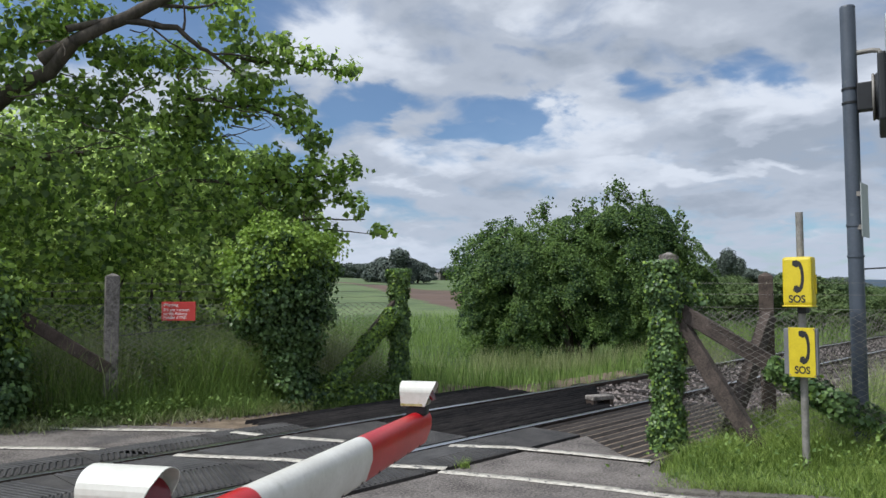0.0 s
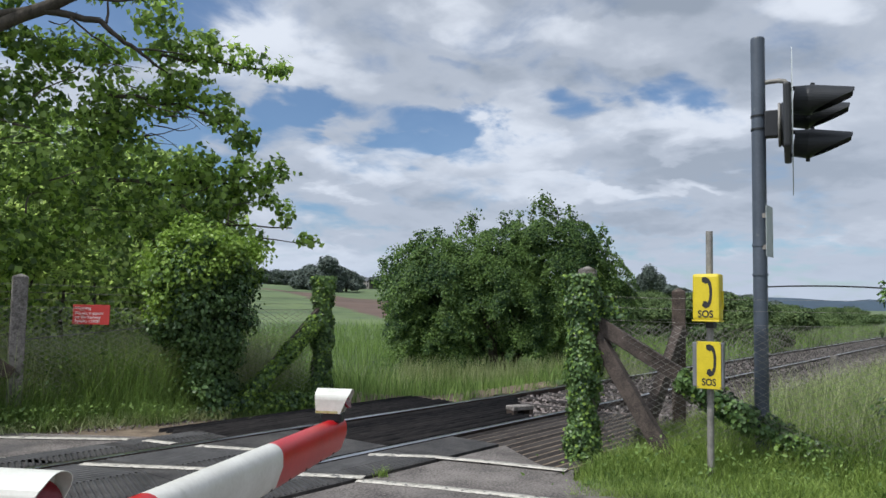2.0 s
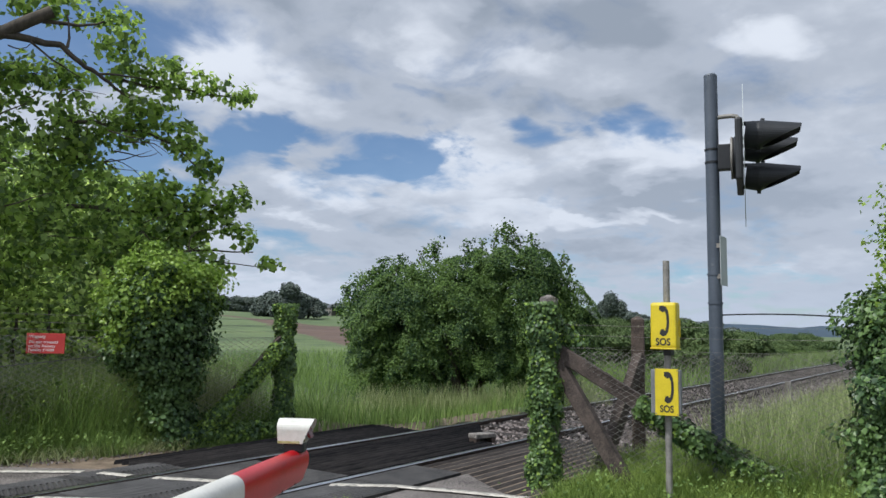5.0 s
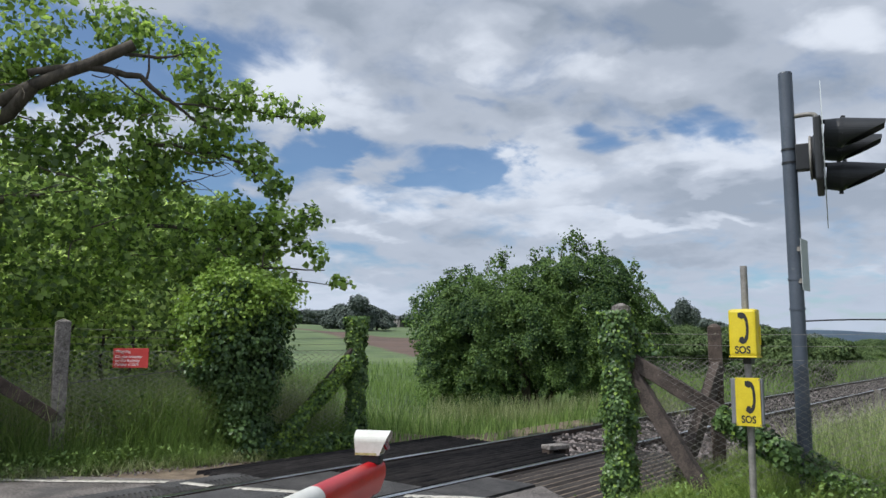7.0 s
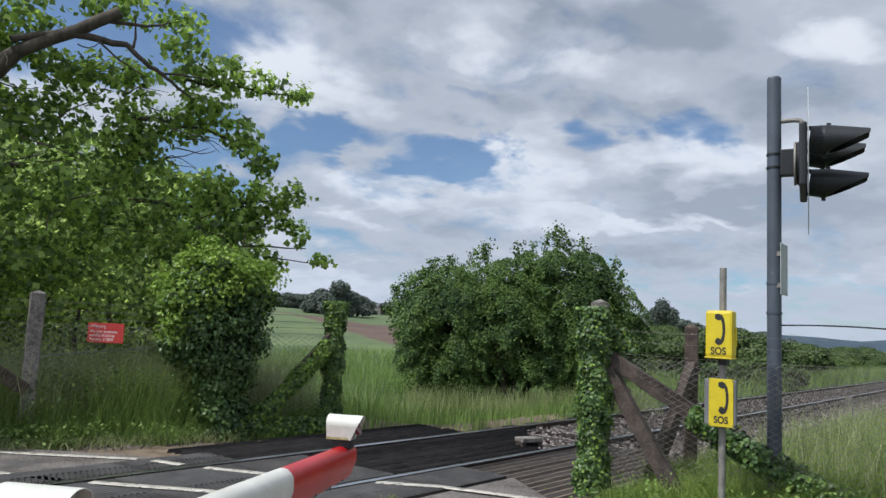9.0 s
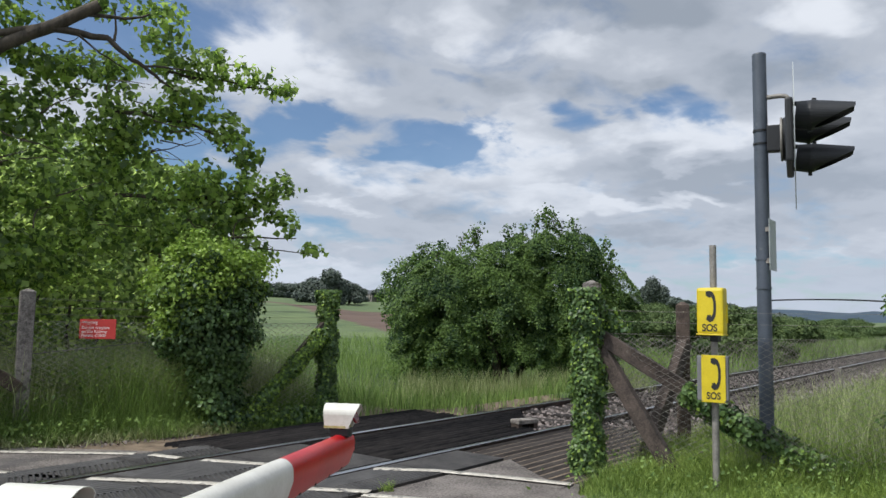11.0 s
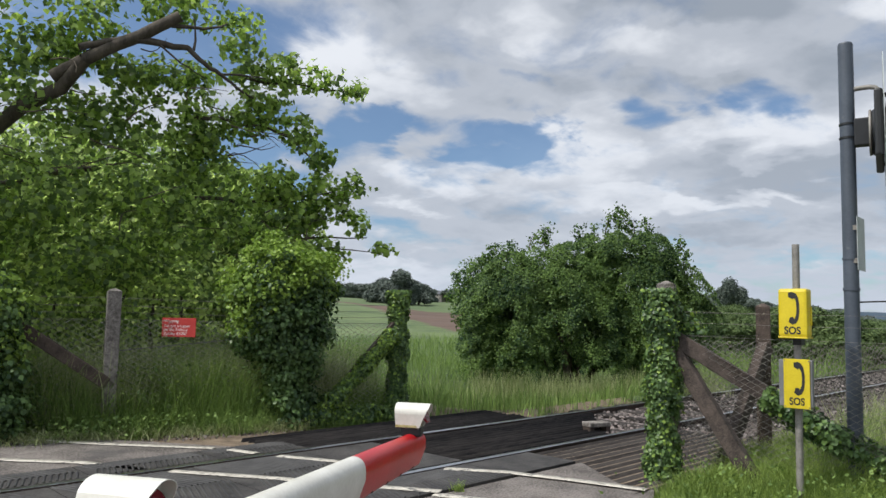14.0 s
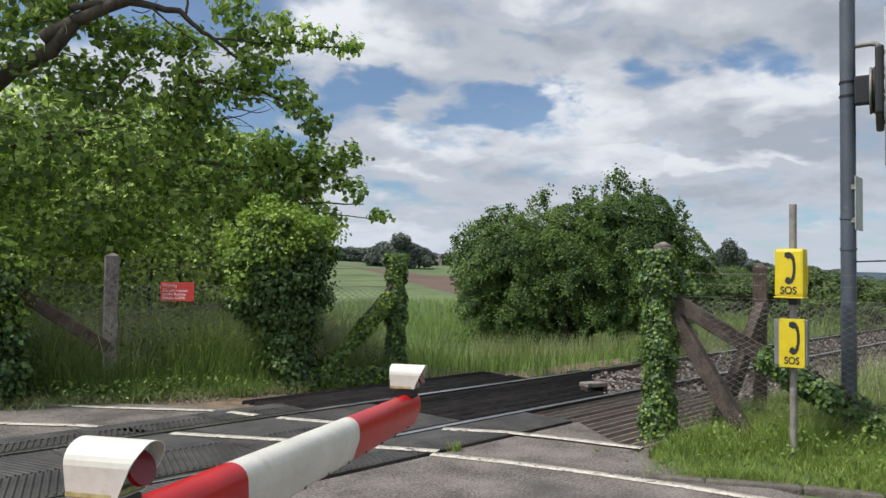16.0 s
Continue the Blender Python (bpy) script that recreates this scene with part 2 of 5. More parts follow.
M["black"] = mat("black_plastic", (0.006, 0.007, 0.008), (0.014, 0.015, 0.018), 6.0, 0.5, 0.1)
M["yellow"] = mat("yellow_plastic", (0.54, 0.41, 0.01), (0.7, 0.56, 0.022), 5.0, 0.4, 0.05, spots=((0.42, 0.32, 0.05), 16, 0.68, 0.76))
M["ink"] = mat("black_ink", (0.012, 0.012, 0.012), (0.025, 0.025, 0.025), 9.0, 0.5, 0.0)
M["greybox"] = mat("grey_steel_box", (0.12, 0.125, 0.13), (0.2, 0.2, 0.21), 6.0, 0.55, 0.1)
M["red"] = mat("red_paint", (0.38, 0.004, 0.008), (0.54, 0.011, 0.016), 4.0, 0.32, 0.06, spots=((0.3, 0.02, 0.02), 12, 0.66, 0.8))
M["white"] = mat("white_paint", (0.56, 0.54, 0.48), (0.74, 0.725, 0.665), 4.0, 0.35, 0.06, spots=((0.5, 0.49, 0.42), 11, 0.66, 0.8))
M["lampwhite"] = mat("lamp_plastic", (0.55, 0.54, 0.47), (0.72, 0.71, 0.65), 6.0, 0.4, 0.05, spots=((0.42, 0.38, 0.2), 12, 0.64, 0.76))
M["algae"] = mat("algae_stain", (0.25, 0.22, 0.05), (0.55, 0.5, 0.28), 22.0, 0.7, 0.2)
M["lens"] = mat("red_lens", (0.12, 0.004, 0.01), (0.2, 0.008, 0.016), 9.0, 0.15, 0.0)
M["signred"] = mat("red_sign", (0.42, 0.03, 0.025), (0.55, 0.05, 0.04), 6.0, 0.45, 0.05)
M["signwhite"] = mat("white_lettering", (0.75, 0.72, 0.7), (0.85, 0.83, 0.8), 9.0, 0.5, 0.0)
M["plate"] = mat("grey_sign_back", (0.3, 0.33, 0.33), (0.45, 0.48, 0.47), 5.0, 0.5, 0.05)
M["bark"] = mat("bark", (0.032, 0.027, 0.021), (0.115, 0.095, 0.075), 9.0, 0.95, 0.9, stretch=(1, 1, 0.35))
M["twig"] = mat("twig_bark", (0.05, 0.04, 0.03), (0.14, 0.11, 0.08), 9.0, 0.9, 0.4)
M["brace"] = mat("brace_concrete", (0.026, 0.02, 0.017), (0.105, 0.08, 0.067), 7.0, 0.9, 0.8, fine=60, grain=0.8)
M["poplar"] = mat("poplar_leaf", (0.09, 0.145, 0.042), (0.34, 0.46, 0.11), 0.9, 0.5, 0.0, island=0.8, trans=0.5)
M["understorey"] = mat("understorey_leaf", (0.12, 0.18, 0.065), (0.43, 0.53, 0.17), 0.7, 0.5, 0.0, island=0.9, trans=0.6)
M["hawthorn"] = mat("hawthorn_leaf", (0.018, 0.048, 0.021), (0.15, 0.235, 0.055), 0.9, 0.5, 0.0, island=0.45, trans=0.2)
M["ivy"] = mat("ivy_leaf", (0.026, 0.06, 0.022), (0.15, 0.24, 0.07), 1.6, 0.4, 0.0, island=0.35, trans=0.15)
# young yellow-green, raised further to give ivy crowns a sunlit look
M["ivynew"] = mat("young_sunlit_ivy_leaf", (0.125, 0.205, 0.04), (0.30, 0.42, 0.085), 2.2, 0.4, 0.0, island=0.5, trans=0.3)
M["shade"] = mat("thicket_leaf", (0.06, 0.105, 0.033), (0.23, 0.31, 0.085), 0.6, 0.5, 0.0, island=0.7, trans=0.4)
M["conifer"] = mat("conifer_needles", (0.008, 0.02, 0.012), (0.026, 0.055, 0.03), 1.2, 0.6, 0.0, island=0.5)
M["grass"] = mat("grass_blade", (0.085, 0.14, 0.036), (0.24, 0.34, 0.095), 0.8, 0.55, 0.0, island=0.7, trans=0.3)
M["verge"] = mat("verge_blade", (0.105, 0.165, 0.035), (0.3, 0.39, 0.1), 0.9, 0.55, 0.0, island=0.7, trans=0.3)
M["straw"] = mat("seed_heads", (0.16, 0.2, 0.075), (0.4, 0.43, 0.22), 1.5, 0.7, 0.0, island=0.6, trans=0.25)
M["hedge"] = mat("hedge_foliage", (0.045, 0.078, 0.03), (0.135, 0.185, 0.066), 0.5, 0.7, 0.0, island=0.4, trans=0.2)
# distance haze is mixed into this pale grey-blue leaf colour
M["farleaf"] = mat("hazed_far_foliage", (0.055, 0.075, 0.066), (0.12, 0.15, 0.115), 0.25, 0.7, 0.0, island=0.4)
M["field"] = mat("meadow", (0.045, 0.076, 0.025), (0.13, 0.175, 0.06), 0.16, 0.9, 0.5, fine=5, span=0.3)
M["plough"] = mat("ploughed_earth", (0.07, 0.044, 0.031), (0.14, 0.09, 0.064), 0.12, 0.95, 0.4, fine=3)
M["crop"] = mat("far_pasture", (0.05, 0.088, 0.03), (0.125, 0.165, 0.06), 0.05, 0.9, 0.2, fine=2)
M["hill"] = mat("hazy_hill", (0.028, 0.048, 0.072), (0.045, 0.075, 0.105), 0.02, 0.95, 0.0, fine=0.2)
M["plaster"] = mat("grey_render_wall", (0.17, 0.16, 0.145), (0.26, 0.245, 0.22), 0.5, 0.9, 0.1)
M["slate"] = mat("slate_roof", (0.06, 0.065, 0.075), (0.11, 0.115, 0.125), 0.6, 0.8, 0.1)
M["glass"] = mat("dark_pane", (0.015, 0.017, 0.02), (0.03, 0.033, 0.038), 2.0, 0.1, 0.0)
for key, level in (("tarred", 0.08), ("greytimber", 0.15), ("asphalt", 0.25), ("rubber", 0.25), ("ridge", 0.3), ("ivy", 0.32), ("poplar", 0.5), ("understorey", 0.4)):
    M[key].node_tree.nodes["Principled BSDF"].inputs["Specular IOR Level"].default_value = level
rng = np.random.default_rng(5)


# ---- mesh helpers ----
def np_mesh(name, verts, faces, material):
    """A mesh from arrays: verts (n, 3), faces (m, k)."""
    me = bpy.data.meshes.new(name)
    verts, faces = np.asarray(verts, np.float32), np.asarray(faces, np.int32)
    m, k = faces.shape
    me.vertices.add(len(verts))
    me.vertices.foreach_set("co", verts.ravel())
    me.loops.add(m * k)
    me.loops.foreach_set("vertex_index", faces.ravel())
    me.polygons.add(m)
    me.polygons.foreach_set("loop_start", np.arange(0, m * k, k, dtype=np.int32))
    me.update(calc_edges=True)
    me.materials.append(material)
    return me


def np_part(name, verts, faces, material, parent=None, label=""):
    ob = new(name, np_mesh(name, verts, faces, material))
    ob.parent = parent
    return tagged(ob, label)


def part(name, bm, material, parent=None, label="", smooth=False):
    me = bpy.data.meshes.new(name)
    for f in bm.faces:
        f.smooth = smooth
    bm.to_mesh(me)
    bm.free()
    me.materials.append(material)
    ob = new(name, me)
    ob.parent = parent
    return tagged(ob, label)


def thing(name, label, category, group="", kind="", at=None):
    ob = new(name)
    ob.empty_display_size = 0.1
    if at is not None:
        ob.matrix_world = at
    return tagged(ob, label, category, group, kind)


def box(bm, x0, x1, y0, y1, z0, z1, m=Matrix(), bevel=0.0):
    r = bmesh.ops.create_cube(bm, size=1.0, matrix=m @ Matrix.Translation(((x0 + x1) / 2, (y0 + y1) / 2, (z0 + z1) / 2)) @ Matrix.Diagonal((x1 - x0, y1 - y0, z1 - z0, 1)))
    if bevel:
        bmesh.ops.bevel(bm, geom=list({e for v in r["verts"] for e in v.link_edges}), offset=bevel, segments=2, affect="EDGES", profile=0.6)
    return bm


def beam(bm, a, b, w, h, bevel=0.0):
    """A bar from a to b, w wide and h high."""
    a, b = Vector(a), Vector(b)
    m = Matrix.Translation(a) @ (b - a).to_track_quat("X", "Z").to_matrix().to_4x4()
    return box(bm, 0, (b - a).length, -w / 2, w / 2, -h / 2, h / 2, m, bevel)


def rod(bm, a, b, r0, r1=None, seg=12, caps=True):
    a, b = Vector(a), Vector(b)
    m = Matrix.Translation((a + b) / 2) @ (b - a).to_track_quat("Z", "Y").to_matrix().to_4x4()
    bmesh.ops.create_cone(bm, cap_ends=caps, segments=seg, radius1=r0, radius2=r0 if r1 is None else r1, depth=(b - a).length, matrix=m)
    return bm


def tube(points, radii, seg=8):
    """Vertices and quads of a tapered tube along points."""
    P, V, F = [Vector(p) for p in points], [], []
    for i, p in enumerate(P):
        d = (P[min(i + 1, len(P) - 1)] - P[max(i - 1, 0)]).normalized()
        x = d.orthogonal().normalized() if i == 0 else (x - d * x.dot(d)).normalized()
        y = d.cross(x)
        for k in range(seg):
            t = 2 * math.pi * k / seg
            V.append(p + (x * math.cos(t) + y * math.sin(t)) * radii[i])
    for i in range(len(P) - 1):
        for k in range(seg):
            a, b = i * seg + k, i * seg + (k + 1) % seg
            F.append((a, b, b + seg, a + seg))
    return np.array([tuple(v) for v in V]), np.array(F)


def joined(pieces):
    V, F, n = [], [], 0
    for v, f in pieces:
        V.append(v), F.append(np.asarray(f) + n)
        n += len(v)
    return np.concatenate(V), np.concatenate(F)


def leaf_quads(pos, out, size, droop=0.3, spread=0.8, ratio=0.8):
    """Folded pointed leaves at pos, facing about along out. Returns vertices and quads (two a leaf)."""
    n = len(pos)
    nrm = out + rng.normal(0, spread, (n, 3))
    nrm /= np.linalg.norm(nrm, axis=1, keepdims=True) + 1e-9
    t = rng.normal(0, 1, (n, 3))
    t[:, 2] -= droop * 2
    t -= nrm * (t * nrm).sum(1, keepdims=True)
    t /= np.linalg.norm(t, axis=1, keepdims=True) + 1e-9
    s = np.cross(nrm, t)
    L = (size * rng.uniform(0.65, 1.3, (n, 1)))
    w = L * ratio * 0.5
    base, tip = pos - t * L * 0.5, pos + t * L * 0.5
    mid = pos - t * L * 0.12
    fold = nrm * L * 0.13
    V = np.stack([base, mid + s * w + fold, tip, mid - s * w + fold], 1).reshape(-1, 3)
    i = np.arange(n)[:, None] * 4
    F = np.concatenate([i + [[0, 1, 2]], i + [[0, 2, 3]]], 0)
    return V, F


def blob_points(centre, radii, n, shell=0.55, sub=14, subr=0.22):
    """Points in sprays near the skin of an ellipsoid and some deeper in, with their outward ways."""
    c, r = np.array(centre), np.array(radii)
    d = rng.normal(0, 1, (sub, 3))
    d /= np.linalg.norm(d, axis=1, keepdims=True)
    k = d * r * rng.uniform(shell, 1.0, (sub, 1))
    j = rng.integers(0, sub, n)
    q = rng.normal(0, 1, (n, 3))
    q /= np.linalg.norm(q, axis=1, keepdims=True)
    off = q * (rng.uniform(0, 1, (n, 1)) ** 0.4) * subr * rng.uniform(0.6, 1.3, (sub, 1))[j]
    off[:, 2] *= 0.7
    P, out = c + k[j] + off, d[j] * 0.45 + q * 0.55
    loose = rng.uniform(0, 1, n) < 0.4
    e = rng.normal(0, 1, (n, 3))
    e /= np.linalg.norm(e, axis=1, keepdims=True)
    P[loose] = (c + e * r * rng.uniform(0.45, 1.0, (n, 1)))[loose]
    out[loose] = e[loose]
    out[:, 2] += 0.45
    return P, out


def foliage(name, blobs, material, parent, size, density, label="", shell=0.55, subr=0.2, droop=0.3, ratio=0.8, spread=0.7):
    """A crown of single leaves from (centre, radii) blobs, density in leaves a square metre of skin."""
    P, O = [], []
    for c, r in blobs:
        area = 4 * math.pi * ((r[0] * r[1]) ** 1.6 / 3 + (r[0] * r[2]) ** 1.6 / 3 + (r[1] * r[2]) ** 1.6 / 3) ** (1 / 1.6)
        p, o = blob_points(c, r, max(20, int(area * density)), shell, max(8, int(9 * area)), subr)
        P.append(p), O.append(o)
    P, O = np.concatenate(P), np.concatenate(O)
    v, f = leaf_quads(P, O, size, droop, spread, ratio)
    return np_part(name, v, f, material, parent, label)


def grass_mesh(xy, height, lean, width, ground):
    """Bent blades, two quads each with a pointed end."""
    n = len(xy)
    a = rng.uniform(0, 2 * math.pi, n)
    h = height * rng.uniform(0.55, 1.25, n)
    z = ground(xy[:, 0], xy[:, 1]) - 0.02
    side = np.stack([np.cos(a), np.sin(a), 0 * a], 1) * width * rng.uniform(0.7, 1.3, (n, 1))
    b = a + rng.normal(1.57, 0.8, n)
    bend = np.stack([np.cos(b), np.sin(b), 0 * a], 1) * (h * lean * rng.uniform(0.2, 1.3, n))[:, None]
    p0 = np.stack([xy[:, 0], xy[:, 1], z], 1)
    up = np.array([[0, 0, 1.0]]) * h[:, None]
    p1, p2 = p0 + up * 0.55 + bend * 0.35, p0 + up * 0.96 + bend
    V = np.stack([p0 - side, p0 + side, p1 + side * 0.8, p1 - side * 0.8, p2 + side * 0.15, p2 - side * 0.15], 1).reshape(-1, 3)
    i = np.arange(n)[:, None] * 6
    F = np.concatenate([i + [[0, 1, 2, 3]], i + [[3, 2, 4, 5]]], 0)
    return V, F


def smooth(a, b, x):
    t = np.clip((x - a) / (b - a), 0, 1)
    return t * t * (3 - 2 * t)


ROAD_DIR = np.array((0.47, -0.883))          # along the road, towards the camera's side
EDGE = ((-9.5, 12.5), (-5.6, 6.4), (-4.3, 4.65), (-3.3, 3.6), (-2.3, 2.2), (-1.25, 0.0), (-0.75, -1.05), (-0.5, -1.8), (-0.2, -4.5), (0.6, -9.0), (3.0, -20.0))


def edge_x(y):
    """Where the road's edge lies at a given y."""
    e = sorted((b, a) for a, b in EDGE)
    return np.interp(y, [p[0] for p in e], [p[1] for p in e])


def ground_z(x, y):
    """The lie of the land: level at the crossing, fields that dip and rise to far hills."""
    x, y = np.asarray(x, float), np.asarray(y, float)
    r = np.hypot(x, y)
    az = np.degrees(np.arctan2(y + 5, x + 6))
    rise = 1.0 + 8.5 * smooth(13, 24, az) - 2.5 * smooth(28, 40, az)
    roll = (0.22 * np.sin(0.21 * x + 0.5) * np.sin(0.17 * y + 1.1) + 0.12 * np.sin(0.5 * x - 0.33 * y)) * smooth(12, 26, y) * (1 - smooth(150, 300, r))
    far = roll + smooth(60, 330, r) * rise - smooth(12, 60, np.maximum(y, 0)) * 0.35 + 1.5 * smooth(43, 58, az) * (1 - smooth(80, 120, az)) * smooth(18, 75, r)
    bank = -0.25 * smooth(2.3, 3.4, y) * (1 - smooth(5, 9, y)) * smooth(2.0, 4.0, x)
    verge = 0.07 * smooth(0.0, 0.5, x - np.interp(y, [-20, -3.6, -2.2, 0], [4, -0.45, -1.1, 0.2])) * (1 - smooth(-1.9, -1.5, y))
    track = -0.2 * smooth(-2.1, -1.6, y) * (1 - smooth(1.7 + 0.9 * (x < 2.3), 2.2 + 0.8 * (x < 2.3), y)) * smooth(-0.9, -0.5, x)
    return far + verge + bank + track - 0.03


# ---- ground, fields, road ----
def build_ground():
    """One sheet from the crossing to the horizon, denser towards the middle."""
    s = np.concatenate([-np.geomspace(2600, 9, 46), np.linspace(-8.6, 9.6, 92), np.geomspace(10, 300, 110), np.geomspace(320, 2600, 20)])
    X, Y = np.meshgrid(s, s)
    Z = ground_z(X, Y)
    n = len(s)
    V = np.stack([X.ravel(), Y.ravel(), Z.ravel()], 1)
    i = (np.arange(n - 1)[:, None] * n + np.arange(n - 1)).ravel()
    F = np.stack([i, i + 1, i + n + 1, i + n], 1)
    g = np_part("ground", V, F, M["field"])
    g.data.materials.append(M["plough"]), g.data.materials.append(M["crop"]), g.data.materials.append(M["soil"])
    c = V[F].mean(1)
    r = np.hypot(c[:, 0] + 6, c[:, 1] + 5)
    ang = np.degrees(np.arctan2(c[:, 1] + 5, c[:, 0] + 6))
    idx = np.zeros(len(F), np.int32)
    idx[r >= 150] = 2
    idx[(r > 64 + 15 * np.maximum(ang - 43.5, 0)) & (r < 165 + 4 * (ang - 43.5)) & (ang > 36) & (ang < 53)] = 1
    idx[(r < 14) & (c[:, 1] < 3.6) & (c[:, 1] > -2.0)] = 3
    g.data.polygons.foreach_set("material_index", idx)
    g.data.update()
    return tagged(g, "meadow and fields rising to low hills", "ground", kind="structure")


def strip(name, pts, width, z, material, thick=0.004):
    """A painted strip along points in plan."""
    L, R = [], []
    for i, p in enumerate(pts):
        a, b = Vector(pts[max(i - 1, 0)]), Vector(pts[min(i + 1, len(pts) - 1)])
        d = (b - a).normalized()
        q = Vector((-d.y, d.x)) * width / 2
        L.append(Vector(p) + q), R.append(Vector(p) - q)
    V, F = [], []
    for l, r in zip(L, R):
        V += [(l.x, l.y, z), (r.x, r.y, z), (l.x, l.y, z - thick), (r.x, r.y, z - thick)]
    for i in range(len(L) - 1):
        k = 4 * i
        F += [(k, k + 1, k + 5, k + 4), (k + 2, k, k + 4, k + 6), (k + 1, k + 3, k + 7, k + 5)]
    return np_part(name, V, F, material)


def densify(pts, step=0.25):
    out = []
    for a, b in zip(pts, pts[1:]):
        n = max(1, int(math.dist(a, b) / step))
        out += [(a[0] + (b[0] - a[0]) * k / n, a[1] + (b[1] - a[1]) * k / n) for k in range(n)]
    return out + [pts[-1]]


def build_road():
    ys = np.concatenate([np.linspace(-22, -6, 12), np.linspace(-5.5, -0.72, 28)])
    V, F = [], []
    for y in ys:
        x1 = max(float(edge_x(y)) + 0.08, 0.12 + 0.72 * (y + 0.66)) if y > -1.95 else float(edge_x(y)) - 0.62 + 0.35 * float(smooth(-3.4, -2.2, y))
        for k in range(13):
            V.append((x1 - 9.5 * (1 - k / 12), y, 0.0))
    for i in range(len(ys) - 1):
        for k in range(12):
            a = i * 13 + k
            F.append((a, a + 1, a + 14, a + 13))
    tagged(np_part("road", V, F, M["asphalt"]), "worn grey asphalt road leading over the crossing", "road", kind="structure")
    V, F = [], []
    ys = np.linspace(2.12, 14, 30)
    for y in ys:
        for k in range(9):
            V.append((float(edge_x(y)) + 0.16 - 9 * (1 - k / 8), y, -0.004))
    for i in range(len(ys) - 1):
        for k in range(8):
            a = i * 9 + k
            F.append((a, a + 1, a + 10, a + 9))
    tagged(np_part("road", V, F, M["asphalt"]), "dark patched asphalt road beyond the rails", "road", kind="structure")
    lines = (((-3.75, 3.95), (-3.11, 3.06), (-2.36, 2.16)), ((-2.3, 1.95), (-2.2, 1.6)), ((-2.1, 1.36), (-1.8, 0.75)), ((-1.25, -0.1), (-0.92, -0.56), (-0.72, -1.12), (-0.53, -1.77)),
             ((-4.5, 3.25), (-4.15, 2.84), (-3.63, 2.25), (-3.33, 1.6)), ((-3.2, 1.36), (-2.62, 0.49), (-2.5, 0.2)), ((-2.3, -0.07), (-1.9, -0.7)), ((-1.98, -0.7), (-1.72, -1.29), (-1.51, -1.88), (-1.33, -2.5), (-1.2, -3.1), (-0.9, -4.6), (-0.3, -8)))
    for p in lines:
        tagged(strip("edge_line", densify(p), 0.105, 0.018 if -0.7 < p[0][1] < 2.3 else 0.008, M["line"]), "worn white painted edge line on the crossing", "road marking", kind="structure")


def build_kerb():
    pts = [(-1.31, -2.2), (-1.08, -2.58), (-0.74, -3.13), (-0.55, -3.6), (-0.32, -4.4), (0.0, -5.6), (0.5, -8.0)]
    pts = densify(pts, 0.45)
    k = thing("kerb", "low weathered concrete kerb along the grass verge", "kerb", kind="structure")
    for a, b in zip(pts, pts[1:]):
        d = (Vector(b) - Vector(a)).normalized() * 0.006
        part("kerb_stone", beam(bmesh.new(), (a[0] + d.x, a[1] + d.y, -0.052), (b[0] - d.x, b[1] - d.y, -0.052), 0.12, 0.15, 0.02), M["kerb"], k)


# ---- railway ----
def build_rails():
    prof = [(-0.034, 0.0), (-0.034, -0.035), (-0.009, -0.05), (-0.009, -0.13), (-0.07, -0.15), (-0.07, -0.16), (0.07, -0.16), (0.07, -0.15), (0.009, -0.13), (0.009, -0.05), (0.034, -0.035), (0.034, 0.0)]
    for y in (0.0, 1.505):
        t = thing("rail", "steel running rail with a polished top and rusted sides", "rail", "running rails")
        V = [(x, y + a, b + 0.012) for x in (-60.0, 120.0) for a, b in prof]
        n = len(prof)
        F = [(i, (i + 1) % n, n + (i + 1) % n, n + i) for i in range(n - 1)]
        np_part("web", V, F, M["railside"], t)
        np_part("head", [(-60, y - 0.034, 0.012), (120, y - 0.034, 0.012), (120, y + 0.034, 0.012), (-60, y + 0.034, 0.012), (-60, y - 0.026, 0.016), (120, y - 0.026, 0.016), (120, y + 0.026, 0.016), (-60, y + 0.026, 0.016)],
                [(4, 5, 6, 7), (0, 1, 5, 4), (2, 3, 7, 6)], M["railtop"], t, "polished running surface")


